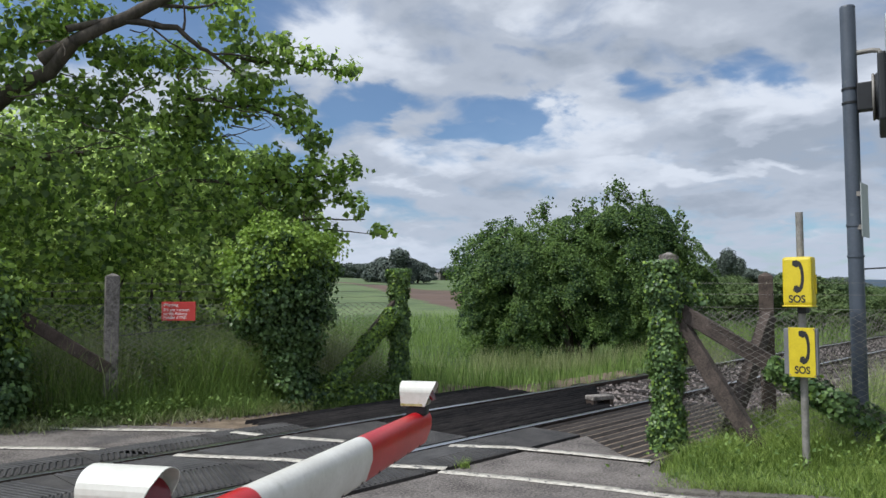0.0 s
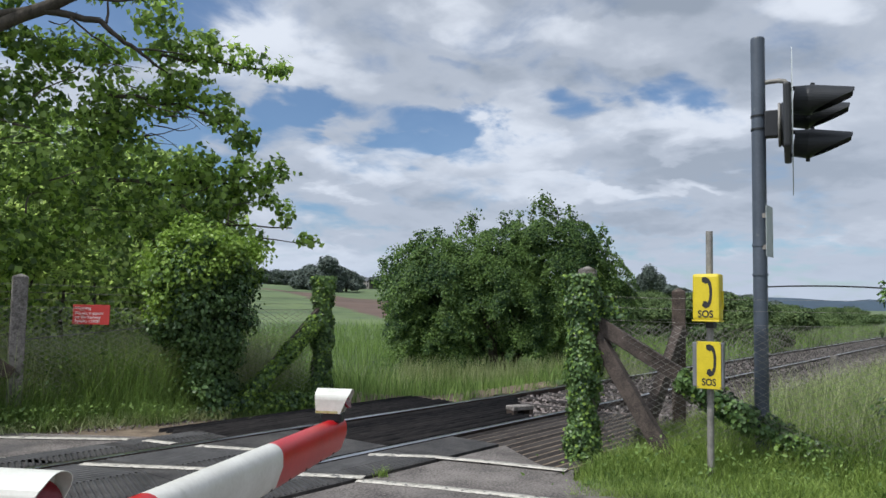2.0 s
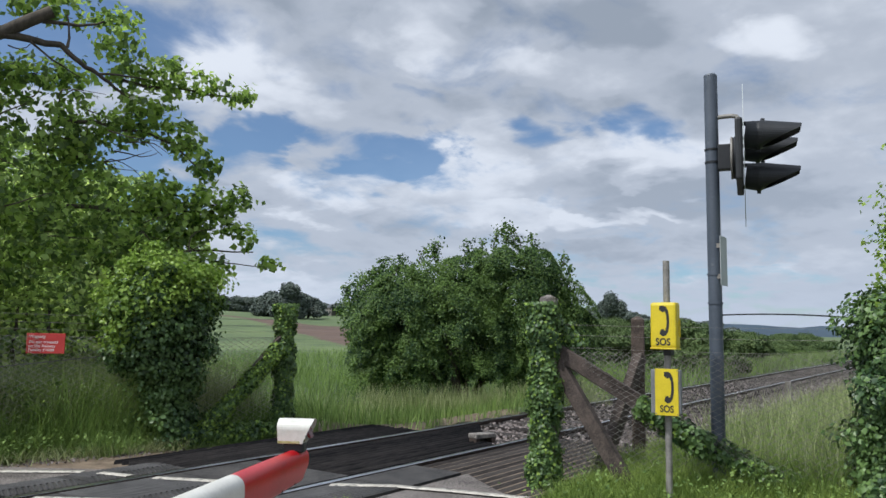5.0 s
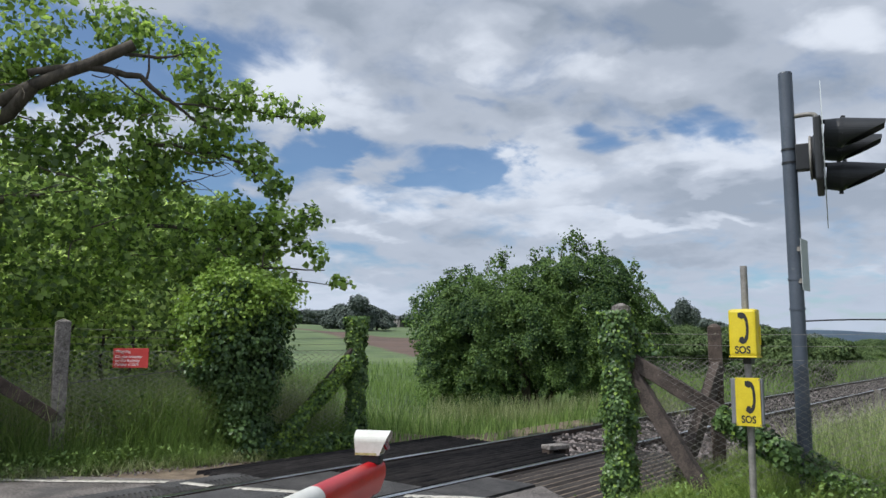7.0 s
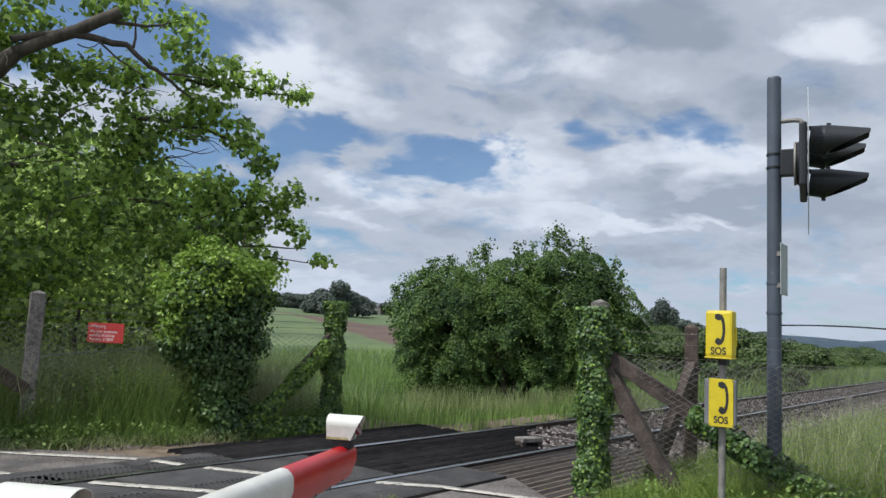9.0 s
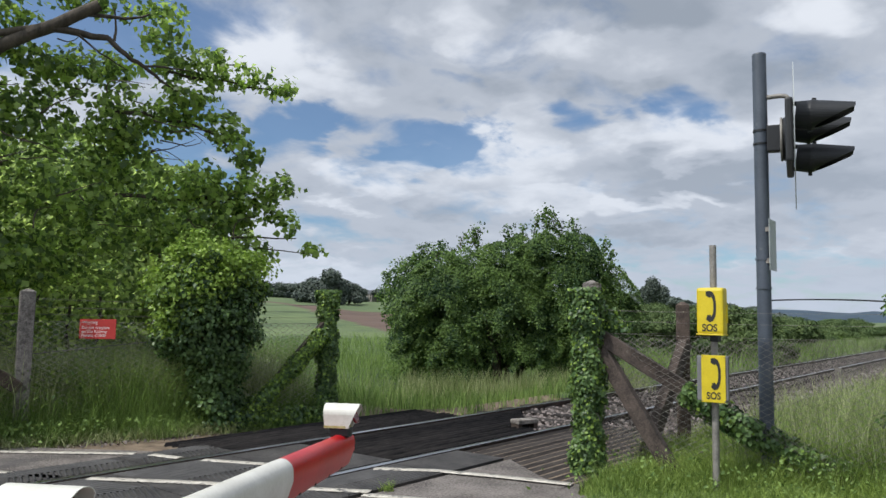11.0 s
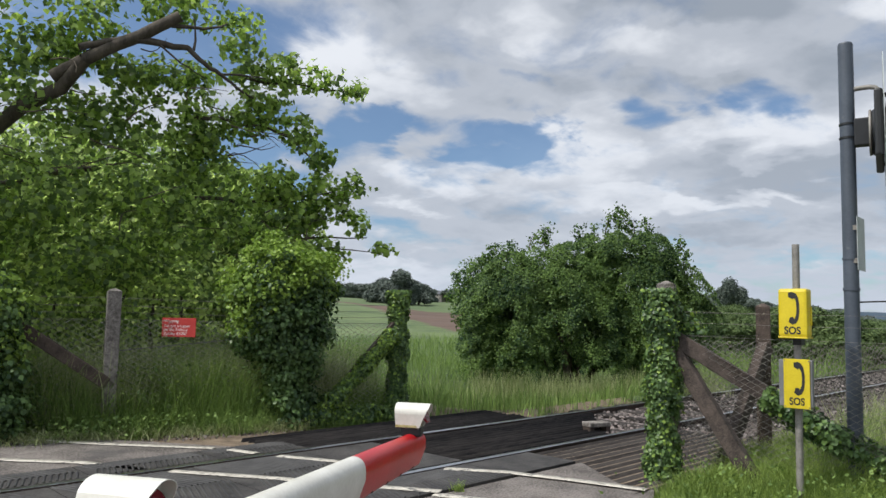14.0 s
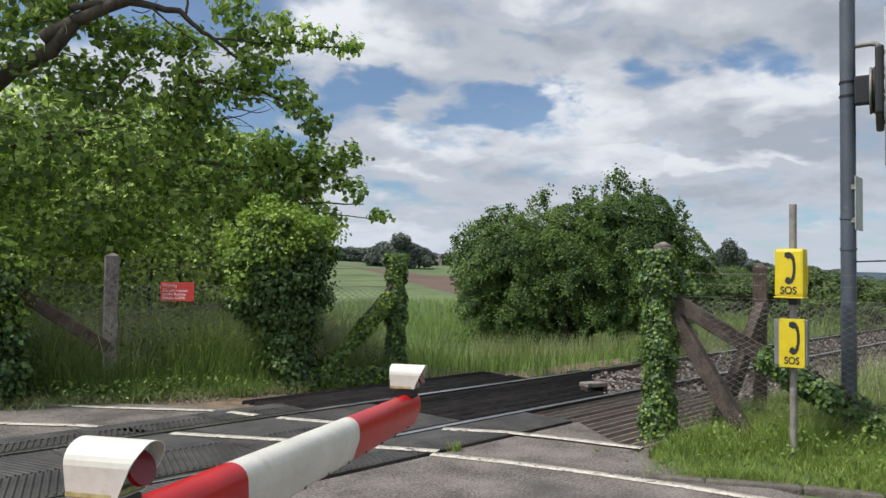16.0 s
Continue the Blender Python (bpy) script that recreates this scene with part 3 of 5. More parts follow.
def build_ballast():
    """Ballast shoulder as a bed and single stones."""
    bm = bmesh.new()
    box(bm, 1.9, 120, -1.3, 1.75, -0.3, -0.1)
    tagged(part("track_bed", bm, M["ballast"]), "bed of grey-pink ballast stones under the track", "track bed", kind="structure")
    n = 9000
    x = 1.9 + 34 * rng.uniform(0, 1, n) ** 1.7
    y = rng.uniform(-1.9, 1.72, n)
    z = -0.09 + rng.uniform(0, 0.05, n) - 0.05 * smooth(-1.1, -1.9, y)
    keep = (np.abs(y) > 0.07) & (np.abs(y - 1.505) > 0.07)
    c = np.stack([x, y, z], 1)[keep]
    n = len(c)
    base = np.array([(1, 0, -.3), (-.5, .87, -.3), (-.5, -.87, -.3), (.5, .5, .5), (-.7, .1, .45), (.2, -.6, .5)])
    f = np.array([(0, 1, 3), (1, 4, 3), (1, 2, 4), (2, 5, 4), (2, 0, 5), (0, 3, 5), (3, 4, 5)])
    a = rng.uniform(0, 6.3, n)
    R = np.zeros((n, 3, 3))
    R[:, 0, 0], R[:, 0, 1], R[:, 1, 0], R[:, 1, 1], R[:, 2, 2] = np.cos(a), -np.sin(a), np.sin(a), np.cos(a), 1
    s = rng.uniform(0.018, 0.042, (n, 1, 1)) * (1 + rng.uniform(-.3, .3, (n, 6, 3)))
    V = (np.einsum("nij,kj->nki", R, base) * s + c[:, None]).reshape(-1, 3)
    F = (np.arange(n)[:, None, None] * 6 + f).reshape(-1, 3)
    st = tagged(np_part("ballast", V, F, M["ballast"]), "loose grey-pink ballast stones along the rails", "ballast", kind="stuff")
    st.data.materials.append(M["cess"])
    st.data.polygons.foreach_set("material_index", np.repeat((c[:, 1] < -0.3 + 0.1 * np.sin(3 * c[:, 0])).astype(np.int32), 7))
    v, f = [], []
    for k in range(80):
        x = 1.9 + 0.9 * k
        v += [(x, -1.95, -0.16), (x, -0.35 + 0.08 * math.sin(1.7 * k), -0.085)]
    f = [(2 * k, 2 * k + 2, 2 * k + 3, 2 * k + 1) for k in range(79)]
    tagged(np_part("cess", v, f, M["cess"]), "dark dirty grit shoulder beside the track", "track bed", kind="structure")
    bm = box(bmesh.new(), -0.13, 0.13, -0.45, 1.95, -0.2, -0.045, bevel=0.02)
    sl = tagged(part("sleeper", bm, M["greytimber"]), "weathered grey sleeper half sunk in ballast", "sleeper", "sleepers under the rails")
    sl.location = (2.45, 0, 0)
    for k in range(1, 60):
        copy_thing(sl, pose(2.45 + 0.68 * k, 0, 0))


def build_panels():
    """Rubber crossing panels with diagonal ridges, and the plain end panels."""
    spans = (("between the rails", 0.09, 1.415, -0.8), ("outside the near rail", -0.66, -0.06, 0.06), ("beyond the far rail", 1.575, 2.1, -1.6))
    for where, y0, y1, x1 in spans:
        t = thing("crossing_panels", "dark ribbed rubber crossing panels " + where, "crossing panel", kind="structure")
        x = x1
        first = True
        while x > -13:
            w = 0.98 if first else 1.2
            bm = bmesh.new()
            sk = 0.25 if (first and y0 > 0 and y1 < 1.5) else 0.0
            vs = [bm.verts.new(p) for p in ((x - w + 0.008, y0, 0), (x - 0.004, y0, 0), (x - 0.004 - sk * 0.2, y1, 0), (x - w + 0.008, y1, 0))]
            f = bm.faces.new(vs)
            r = bmesh.ops.extrude_face_region(bm, geom=[f])
            for v in r["geom"]:
                if isinstance(v, bmesh.types.BMVert):
                    v.co.z = -0.14
            for v in bm.verts:
                v.co.z += 0.008
            bmesh.ops.recalc_face_normals(bm, faces=bm.faces)
            part("panel", bm, M["rubber"], t)
            if not first or y0 > 1:
                v, fc = [], []
                k, step = 0, 0.052
                xx = x - w + 0.03
                while xx < x - 0.03:
                    # herringbone of two slanted rows
                    ym = (y0 + y1) / 2
                    for ya, yb, s in ((y0 + 0.02, ym - 0.004, 1), (ym + 0.004, y1 - 0.02, -1)):
                        dx = 0.35 * (yb - ya) * s
                        if not (x - w + 0.01 < xx + dx < x - 0.01):
                            continue
                        b = len(v)
                        v += [(xx, ya, 0.008), (xx + 0.022, ya, 0.008), (xx + 0.022 + dx, yb, 0.008), (xx + dx, yb, 0.008),
                              (xx + 0.004, ya, 0.016), (xx + 0.018, ya, 0.016), (xx + 0.018 + dx, yb, 0.016), (xx + 0.004 + dx, yb, 0.016)]
                        fc += [(b + 4, b + 5, b + 6, b + 7), (b, b + 4, b + 7, b + 3), (b + 1, b + 2, b + 6, b + 5)]
                    xx += step
                if v:
                    np_part("ridges", v, fc, M["ridge"], t)
            x -= w
            first = False


def build_guards():
    """Timber trespass guards: rows of sharp three-cornered laths laid along the rails."""
    def lath_row(label, y0, y1, start, x1, material, step=0.105, top=0.0, h=0.085):
        t = thing("trespass_guard", label, "trespass guard", "timber trespass guards")
        y = y0
        while y < y1:
            w = step * (0.34 if h > 0.05 else 0.455)
            xa, xb = start(y) + rng.uniform(-.03, .03), x1(y) + rng.uniform(-.05, .05)
            V = [(xa, y - w, top - h), (xa, y + w, top - h), (xa + 0.02, y - 0.008, top), (xa + 0.02, y + 0.008, top), (xb, y - w, top - h), (xb, y + w, top - h), (xb - 0.02, y - 0.008, top), (xb - 0.02, y + 0.008, top)]
            np_part("lath", np.array(V), np.array([(0, 4, 6, 2), (2, 6, 7, 3), (1, 3, 7, 5), (0, 2, 3, 1), (4, 5, 7, 6)]), material, t)
            y += step
        for x in (max(start(y0), start(y1)) + 0.1, min(x1(y0), x1(y1)) - 0.35):
            part("bearer", box(bmesh.new(), x, x + 0.15, y0, y1, top - 0.24, top - h), material, t)
    lath_row("black tarred timber trespass guard between the rails", 0.14, 1.42, lambda y: -0.78, lambda y: 1.9 + 1.3 * (y - 0.14), M["tarred"], top=0.0)
    lath_row("black tarred timber trespass guard beyond the far rail", 1.64, 2.5, lambda y: -1.62 - 0.3 * (y - 1.64), lambda y: 2.3, M["tarred"], top=0.01)
    lath_row("grey weathered timber trespass guard beside the near rail", -1.75, -0.08, lambda y: 0.09 + 0.72 * min(0.0, y + 0.66), lambda y: 3.0, M["greytimber"], 0.125, top=0.0, h=0.035)


def build_guard_bed():
    """Dusty fill showing in the joints of the near guard."""
    V = [(0.1, -0.08, -0.022), (0.1, -0.66, -0.022), (-0.68, -1.75, -0.022), (3.0, -1.75, -0.022), (3.0, -0.08, -0.022)]
    bm = bmesh.new()
    bm.faces.new([bm.verts.new(v) for v in V])
    r = bmesh.ops.extrude_face_region(bm, geom=bm.faces[:])
    for v in r["geom"]:
        if isinstance(v, bmesh.types.BMVert):
            v.co.z = -0.2
    bmesh.ops.recalc_face_normals(bm, faces=bm.faces)
    tagged(part("guard_fill", bm, M["soil"]), "dusty pale grit packed between the guard timbers", "grit", kind="structure")


build_guard_bed()
build_ground()
build_road()
build_kerb()
build_rails()
build_ballast()
build_panels()
build_guards()


# ---- level crossing equipment ----
def build_boom():
    tip, back = Vector((-3.74, -2.33, 0.875)), Vector((-5.61, -3.43, 0.958))
    d = (tip - back).normalized()
    m = Matrix.Translation(tip) @ d.to_track_quat("X", "Z").to_matrix().to_4x4()
    t = thing("barrier_boom", "red and white banded barrier boom lowered across the road", "barrier boom", at=m)
    L = 7.5
    edges = [0.0, 0.86, 1.70, 2.54, 3.38, 4.22, 5.06, 5.9, 6.74, L]
    def sect(s):
        hh = 0.155 + 0.012 * s
        w = 0.085 + 0.008 * s
        P = []
        for k in range(13):                     # rounded top
            q = math.pi * k / 12
            P.append((w / 2 * math.cos(q), 0.0 + 0.045 * math.sin(q) - 0.045))
        P += [(-w / 2, -hh * 0.5), (-w / 2 * 0.45, -hh * 0.92), (-w / 2 * 0.3, -hh), (w / 2 * 0.3, -hh), (w / 2 * 0.45, -hh * 0.92), (w / 2, -hh * 0.5)]
        return P
    for i in range(len(edges) - 1):
        V, F = [], []
        a, b = edges[i], edges[i + 1]
        for s in (a, b):
            for y, z in sect(s):
                V.append((-s + (0.02 * (-z / 0.16) if 0 < s < L else 0.0), y, z))
        n = len(V) // 2
        F = [(k, (k + 1) % n, n + (k + 1) % n, n + k) for k in range(n)]
        ob = np_part("band", V, F, M["red"] if i % 2 == 0 else M["white"], t, "glossy red band" if i % 2 == 0 else "off-white band")
        for p in ob.data.polygons:
            p.use_smooth = True
    bm = bmesh.new()
    bmesh.ops.contextual_create(bm, geom=[bm.verts.new((0.0015, y * 0.99, z * 0.99)) for y, z in sect(0)])
    part("end_cap", bm, M["red"], t)
    rivet = None
    for k in range(18):
        s = 0.12 + k * 0.19
        hh = 0.155 + 0.012 * s
        if rivet is None:
            rivet = part("rivet", box(bmesh.new(), -0.006, 0.006, -0.002, 0.001, -0.004, 0.012), M["railside"], t)
            ob = rivet
        else:
            ob = new("rivet", rivet.data)
            ob.parent = t
        ob.location = (-s, -0.016 - 0.001 * s, -hh + 0.004)
    for s in (0.10, 2.17):
        lamp = part("lamp_body", lamp_mesh(), M["lampwhite"], t, "white plastic boom lamp, algae-stained below", smooth=False)
        lamp.matrix_local = pose(-s, 0, 0.03, 0, 0, LAMP_TURN) @ Matrix.Diagonal((1.0, 1.0, 0.86, 1))
        bm = bmesh.new()
        bmesh.ops.create_cone(bm, cap_ends=True, segments=24, radius1=0.043, radius2=0.043, depth=0.012, matrix=pose(0.062, 0, 0.066, 0, 68, 0))
        part("lens", bm, M["lens"], lamp, "dark red lens")
        part("foot", box(bmesh.new(), -0.05, 0.05, -0.035, 0.035, -0.05, 0.004, bevel=0.012), M["black"], lamp)
        part("stain", box(bmesh.new(), -0.0705, 0.036, -0.0497, 0.0497, 0.0, 0.017, bevel=0.004), M["algae"], lamp)


LAMP_TURN = -88.0


def build_pedestal():
    """The machine that carries the boom at its far end."""
    t = thing("barrier_machine", "grey steel barrier machine carrying the boom beside the road", "barrier machine", at=pose(-10.2, -6.12, 0, 0, 0, 30.5))
    part("cabinet", box(bmesh.new(), -0.3, 0.3, -0.6, -0.14, 0.0, 1.05, bevel=0.02), M["greybox"], t)
    part("plinth", box(bmesh.new(), -0.4, 0.4, -0.7, 0.1, -0.1, 0.06, bevel=0.01), M["kerb"], t)
    part("shaft", rod(bmesh.new(), (0.0, -0.2, 0.98), (0.0, 0.12, 0.98), 0.05, seg=16), M["railside"], t)


def lamp_mesh():
    """A hooded lamp: a slab with rounded upper edges whose open front leans out over the lens."""
    bm = bmesh.new()
    n = 14
    rows = []
    for x, x2 in ((-0.075, -0.068), (0.09, 0.045)):
        ring = []
        for k in range(n + 1):
            q = math.pi * k / n
            yy, zz = 0.056 * math.cos(q), 0.075 + 0.055 * math.sin(q)
            ring.append((yy, zz))
        ring = [(0.048, 0.0)] + ring + [(-0.048, 0.0)]
        rows.append([bm.verts.new((x2 + (x - x2) * min(1, z / 0.115), y, z)) for y, z in ring])
    for k in range(len(rows[0]) - 1):
        bm.faces.new((rows[0][k], rows[0][k + 1], rows[1][k + 1], rows[1][k]))
    bm.faces.new((rows[0][0], rows[1][0], rows[1][-1], rows[0][-1]))
    bm.faces.new(rows[0][::-1])
    inner = [bm.verts.new((v.co.x - 0.035, v.co.y * 0.93, 0.004 + v.co.z * 0.955)) for v in rows[1]]
    lip = [bm.verts.new((v.co.x, v.co.y * 0.93, 0.004 + v.co.z * 0.955)) for v in rows[1]]
    m = len(inner)
    for k in range(m):
        j = (k + 1) % m
        bm.faces.new((rows[1][k], rows[1][j], lip[j], lip[k]))
        bm.faces.new((lip[k], lip[j], inner[j], inner[k]))
    bm.faces.new(inner)
    bmesh.ops.recalc_face_normals(bm, faces=bm.faces)
    return bm


def text_part(body, size, material, parent, m, align="CENTER", depth=0.0008, bold=0.0):
    c = bpy.data.curves.new("lettering", "FONT")
    c.body, c.size, c.align_x, c.align_y, c.extrude, c.offset = body, size, align, "CENTER", depth, bold * size
    c.materials.append(material)
    tmp = bpy.data.objects.new("lettering", c)
    scene.collection.objects.link(tmp)
    me = bpy.data.meshes.new_from_object(tmp.evaluated_get(bpy.context.evaluated_depsgraph_get()))
    bpy.data.objects.remove(tmp)
    ob = new("lettering", me)
    ob.parent = parent
    ob.matrix_local = m
    return ob


def receiver(parent, m):
    """The black telephone receiver symbol: a bow with two ear pieces, as a thin raised plate."""
    bm = bmesh.new()
    outer = [(-0.05, 0.125), (-0.012, 0.13), (0.02, 0.118), (0.042, 0.085), (0.052, 0.03), (0.052, -0.03), (0.042, -0.085), (0.02, -0.118), (-0.014, -0.13), (-0.05, -0.108)]
    inner = [(-0.036, -0.072), (-0.008, -0.068), (0.006, -0.084), (0.022, -0.05), (0.026, 0.0), (0.022, 0.05), (0.006, 0.082), (-0.01, 0.072), (-0.05, 0.09)]
    vs = [bm.verts.new((x, y, 0.0)) for x, y in outer + inner]
    f = bm.faces.new(vs)
    r = bmesh.ops.extrude_face_region(bm, geom=[f])
    for v in r["geom"]:
        if isinstance(v, bmesh.types.BMVert):
            v.co.z = 0.0015
    bmesh.ops.triangulate(bm, faces=[f for f in bm.faces if len(f.verts) > 4])
    bmesh.ops.recalc_face_normals(bm, faces=bm.faces)
    ob = part("receiver_symbol", bm, M["ink"], parent)
    ob.matrix_local = m
    return ob


def facing(x, y, z, deg):
    """A pose whose local x runs along the face, y up and z out of it; deg: the way it faces."""
    a = radians(deg)
    o = Vector((math.cos(a), math.sin(a), 0))
    r = Vector((-o.y, o.x, 0))
    return Matrix(((r.x, 0, o.x, x), (r.y, 0, o.y, y), (r.z, 1, o.z, z), (0, 0, 0, 1)))


def build_phones():
    px, py = -0.03, -2.83
    pole = thing("telephone_post", "thin weathered galvanised tube post in the verge", "post")
    part("tube", rod(bmesh.new(), (px, py, -0.1), (px - 0.002, py, 2.07), 0.028, seg=16), M["tube"], pole)
    # upper moulded housing
    up = thing("telephone_housing", "yellow moulded crossing telephone housing on a post", "telephone", at=facing(px + 0.005, py - 0.014, 1.51, 180.0) @ Matrix.Diagonal((0.82, 0.92, 1, 1)))
    b = part("housing", box(bmesh.new(), -0.135, 0.135, -0.2, 0.215, 0.03, 0.15, bevel=0.028), M["yellow"], up, smooth=False)
    part("door_lip", box(bmesh.new(), -0.136, 0.136, -0.212, -0.197, 0.03, 0.154, bevel=0.006), M["yellow"], up)
    receiver(up, Matrix.Translation((0.015, 0.045, 0.1505)) @ Matrix.Diagonal((1, 1.08, 1, 1)))
    text_part("SOS", 0.088, M["ink"], up, Matrix.Translation((0.0, -0.147, 0.151)), bold=0.028)
    part("bracket", box(bmesh.new(), -0.04, 0.04, -0.27, -0.2, -0.03, 0.06, bevel=0.008), M["black"], up)
    part("hinge", rod(bmesh.new(), (0.139, -0.1, 0.07), (0.139, 0.06, 0.07), 0.01, seg=8), M["yellow"], up)
    lo = thing("telephone_box", "yellow telephone sign on a grey steel box on a post", "telephone", at=facing(px + 0.003, py - 0.010, 0.965, 191.0) @ Matrix.Diagonal((0.72, 0.9, 1, 1)))
    part("box", box(bmesh.new(), -0.185, 0.15, -0.2, 0.2, 0.03, 0.12, bevel=0.008), M["greybox"], lo)
    part("plate", box(bmesh.new(), -0.135, 0.125, -0.215, 0.21, 0.122, 0.13, bevel=0.002), M["yellow"], lo)
    for x in (-0.125, 0.115):
        for y in (-0.2, 0.195):
            part("screw", rod(bmesh.new(), (x, y, 0.13), (x, y, 0.133), 0.006, seg=8), M["steel"], lo)
    receiver(lo, Matrix.Translation((0.02, 0.04, 0.1305)) @ Matrix.Diagonal((1.05, 1.12, 1, 1)))
    text_part("SOS", 0.088, M["ink"], lo, Matrix.Translation((-0.005, -0.158, 0.131)), bold=0.028)


def build_signal():
    x, y = 0.6, -3.06
    t = thing("signal_post", "blue-grey painted steel post of the crossing lights", "signal post")
    part("tube", rod(bmesh.new(), (x, y, -0.1), (x, y, 3.855), 0.06, seg=28), M["greypole"], t, smooth=False)
    part("cap", rod(bmesh.new(), (x, y, 3.855), (x, y, 3.87), 0.061, 0.055, seg=28), M["greypole"], t)
    for z in (3.14, 3.02, 1.98, 1.72):
        part("strap", rod(bmesh.new(), (x, y, z), (x, y, z + 0.018), 0.066, seg=28), M["greypole"] if z < 2 else M["black"], t)
    h = thing("crossing_light", "black road light head with three hooded lamps seen edge-on", "signal light", at=pose(x, y, 3.08, 0, 0, HEAD_TURN) @ pose(-0.1, 0, 0))
    # local x: away from the post along the road, local -y: the way the lamps face
    part("bracket", box(bmesh.new(), 0.15, 0.29, -0.05, 0.05, -0.13, 0.11, bevel=0.012), M["black"], h)
    part("conduit", np_bm(*tube([(0.14, 0, 0.375), (0.2, 0, 0.378), (0.27, 0, 0.38), (0.315, 0, 0.37), (0.338, 0, 0.345), (0.342, 0, 0.27)], [0.021] * 6, 10)), M["tube"], h, "bent galvanised conduit", smooth=True)
    part("body", box(bmesh.new(), 0.305, 0.368, -0.42, 0.42, -0.30, 0.25, bevel=0.02), M["black"], h)
    part("rear_cover", rod(bmesh.new(), (0.262, 0, -0.02), (0.305, 0, -0.02), 0.17, 0.2, seg=28), M["black"], h)
    part("cover_rim", np_bm(*tube([(0.272, 0.185 * math.cos(k * math.pi / 14), -0.02 + 0.185 * math.sin(k * math.pi / 14)) for k in range(29)], [0.012] * 29, 6)), M["tube"], h, "pale worn rim", smooth=True)
    part("backing_board", board_mesh(), M["plate"], h, "thin backing board seen edge-on")
    for yy, zz in ((-0.26, 0.125), (0.26, 0.125), (0.0, -0.195)):
        aim = Matrix.Translation((0.385, 0, zz)) @ pose(0, 0, 0, 0, 8.0, 0) @ Matrix.Translation((-0.385, 0, -zz))

        def aimed(*a, **k):
            part(*a, **k).matrix_local = aim
        aimed("barrel", rod(bmesh.new(), (0.385, yy, zz), (0.50, yy, zz + 0.002), 0.116, 0.127, seg=28), M["black"], h)
        aimed("collar", rod(bmesh.new(), (0.495, yy, zz), (0.525, yy, zz), 0.137, 0.135, seg=28), M["black"], h)
        aimed("lug", box(bmesh.new(), 0.497, 0.53, yy - 0.02, yy + 0.02, zz + 0.13, zz + 0.15, bevel=0.004), M["black"], h)
        aimed("lug", box(bmesh.new(), 0.497, 0.53, yy - 0.02, yy + 0.02, zz - 0.15, zz - 0.13, bevel=0.004), M["black"], h)
        aimed("hood", hood_mesh(0.51, yy, zz), M["black"], h)
        for dz in (-0.1, 0.1):
            part("spacer", rod(bmesh.new(), (0.36, yy, zz + dz), (0.40, yy, zz + dz), 0.02, seg=8), M["black"], h)
        bm = bmesh.new()
        bmesh.ops.create_uvsphere(bm, u_segments=18, v_segments=8, radius=0.1, matrix=Matrix.Translation((0.50, yy, zz)) @ Matrix.Diagonal((0.25, 1, 1, 1)))
        aimed("lens", bm, M["lens"], h, "unlit dark lens", smooth=True)
    p = thing("road_sign", "small pale sign plate strapped to the post, seen from its side", "sign", at=pose(x, y, 2.11, 0, 0, SIGN_TURN))
    part("plate", box(bmesh.new(), 0.078, 0.084, -0.12, 0.12, -0.225, 0.225, bevel=0.002), M["plate"], p)
    part("clip", box(bmesh.new(), 0.03, 0.08, -0.05, 0.05, 0.12, 0.16), M["steel"], p)
    part("clip", box(bmesh.new(), 0.03, 0.08, -0.05, 0.05, -0.16, -0.12), M["steel"], p)


HEAD_TURN, SIGN_TURN = -76.5, -88.0


def np_bm(v, f):
    bm = bmesh.new()
    vs = [bm.verts.new(p) for p in v]
    for q in f:
        bm.faces.new([vs[i] for i in q])
    return bm


def board_mesh():
    bm = bmesh.new()
    P = [(0.68 * math.cos(2 * math.pi * k / 40), -0.005 + 0.645 * math.sin(2 * math.pi * k / 40)) for k in range(40)]
    lo = [bm.verts.new((0.372, a, b)) for a, b in P]
    hi = [bm.verts.new((0.378, a, b)) for a, b in P]
    bm.faces.new(lo[::-1]), bm.faces.new(hi)
    for k in range(40):
        j = (k + 1) % 40
        bm.faces.new((lo[k], lo[j], hi[j], hi[k]))
    return bm


def hood_mesh(x0, yc, zc):
    """A long cowl: a tube cut back on the underside, with thickness."""
    bm = bmesh.new()
    n, R = 40, 0.132
    rings = []
    for r, s in ((R, 0), (R, 1), (R - 0.008, 1), (R - 0.008, 0)):
        ring = []
        for k in range(n):
            q = 2 * math.pi * k / n
            up = 0.5 + 0.5 * math.sin(q)
            ln = 0.01 + s * (0.02 + 0.285 * min(1.0, 1.3 * up))
            ring.append(bm.verts.new((x0 + (ln if s else 0.0), yc + r * (1 - 0.12 * s) * math.cos(q), zc + r * (1 - 0.12 * s) * math.sin(q) + (0.01 * s))))
        rings.append(ring)
    for a, b in zip(rings, rings[1:]):
        for k in range(n):
            bm.faces.new((a[k], a[(k + 1) % n], b[(k + 1) % n], b[k]))
    bmesh.ops.recalc_face_normals(bm, faces=bm.faces)
    return bm


build_boom()
build_pedestal()
build_phones()
build_signal()


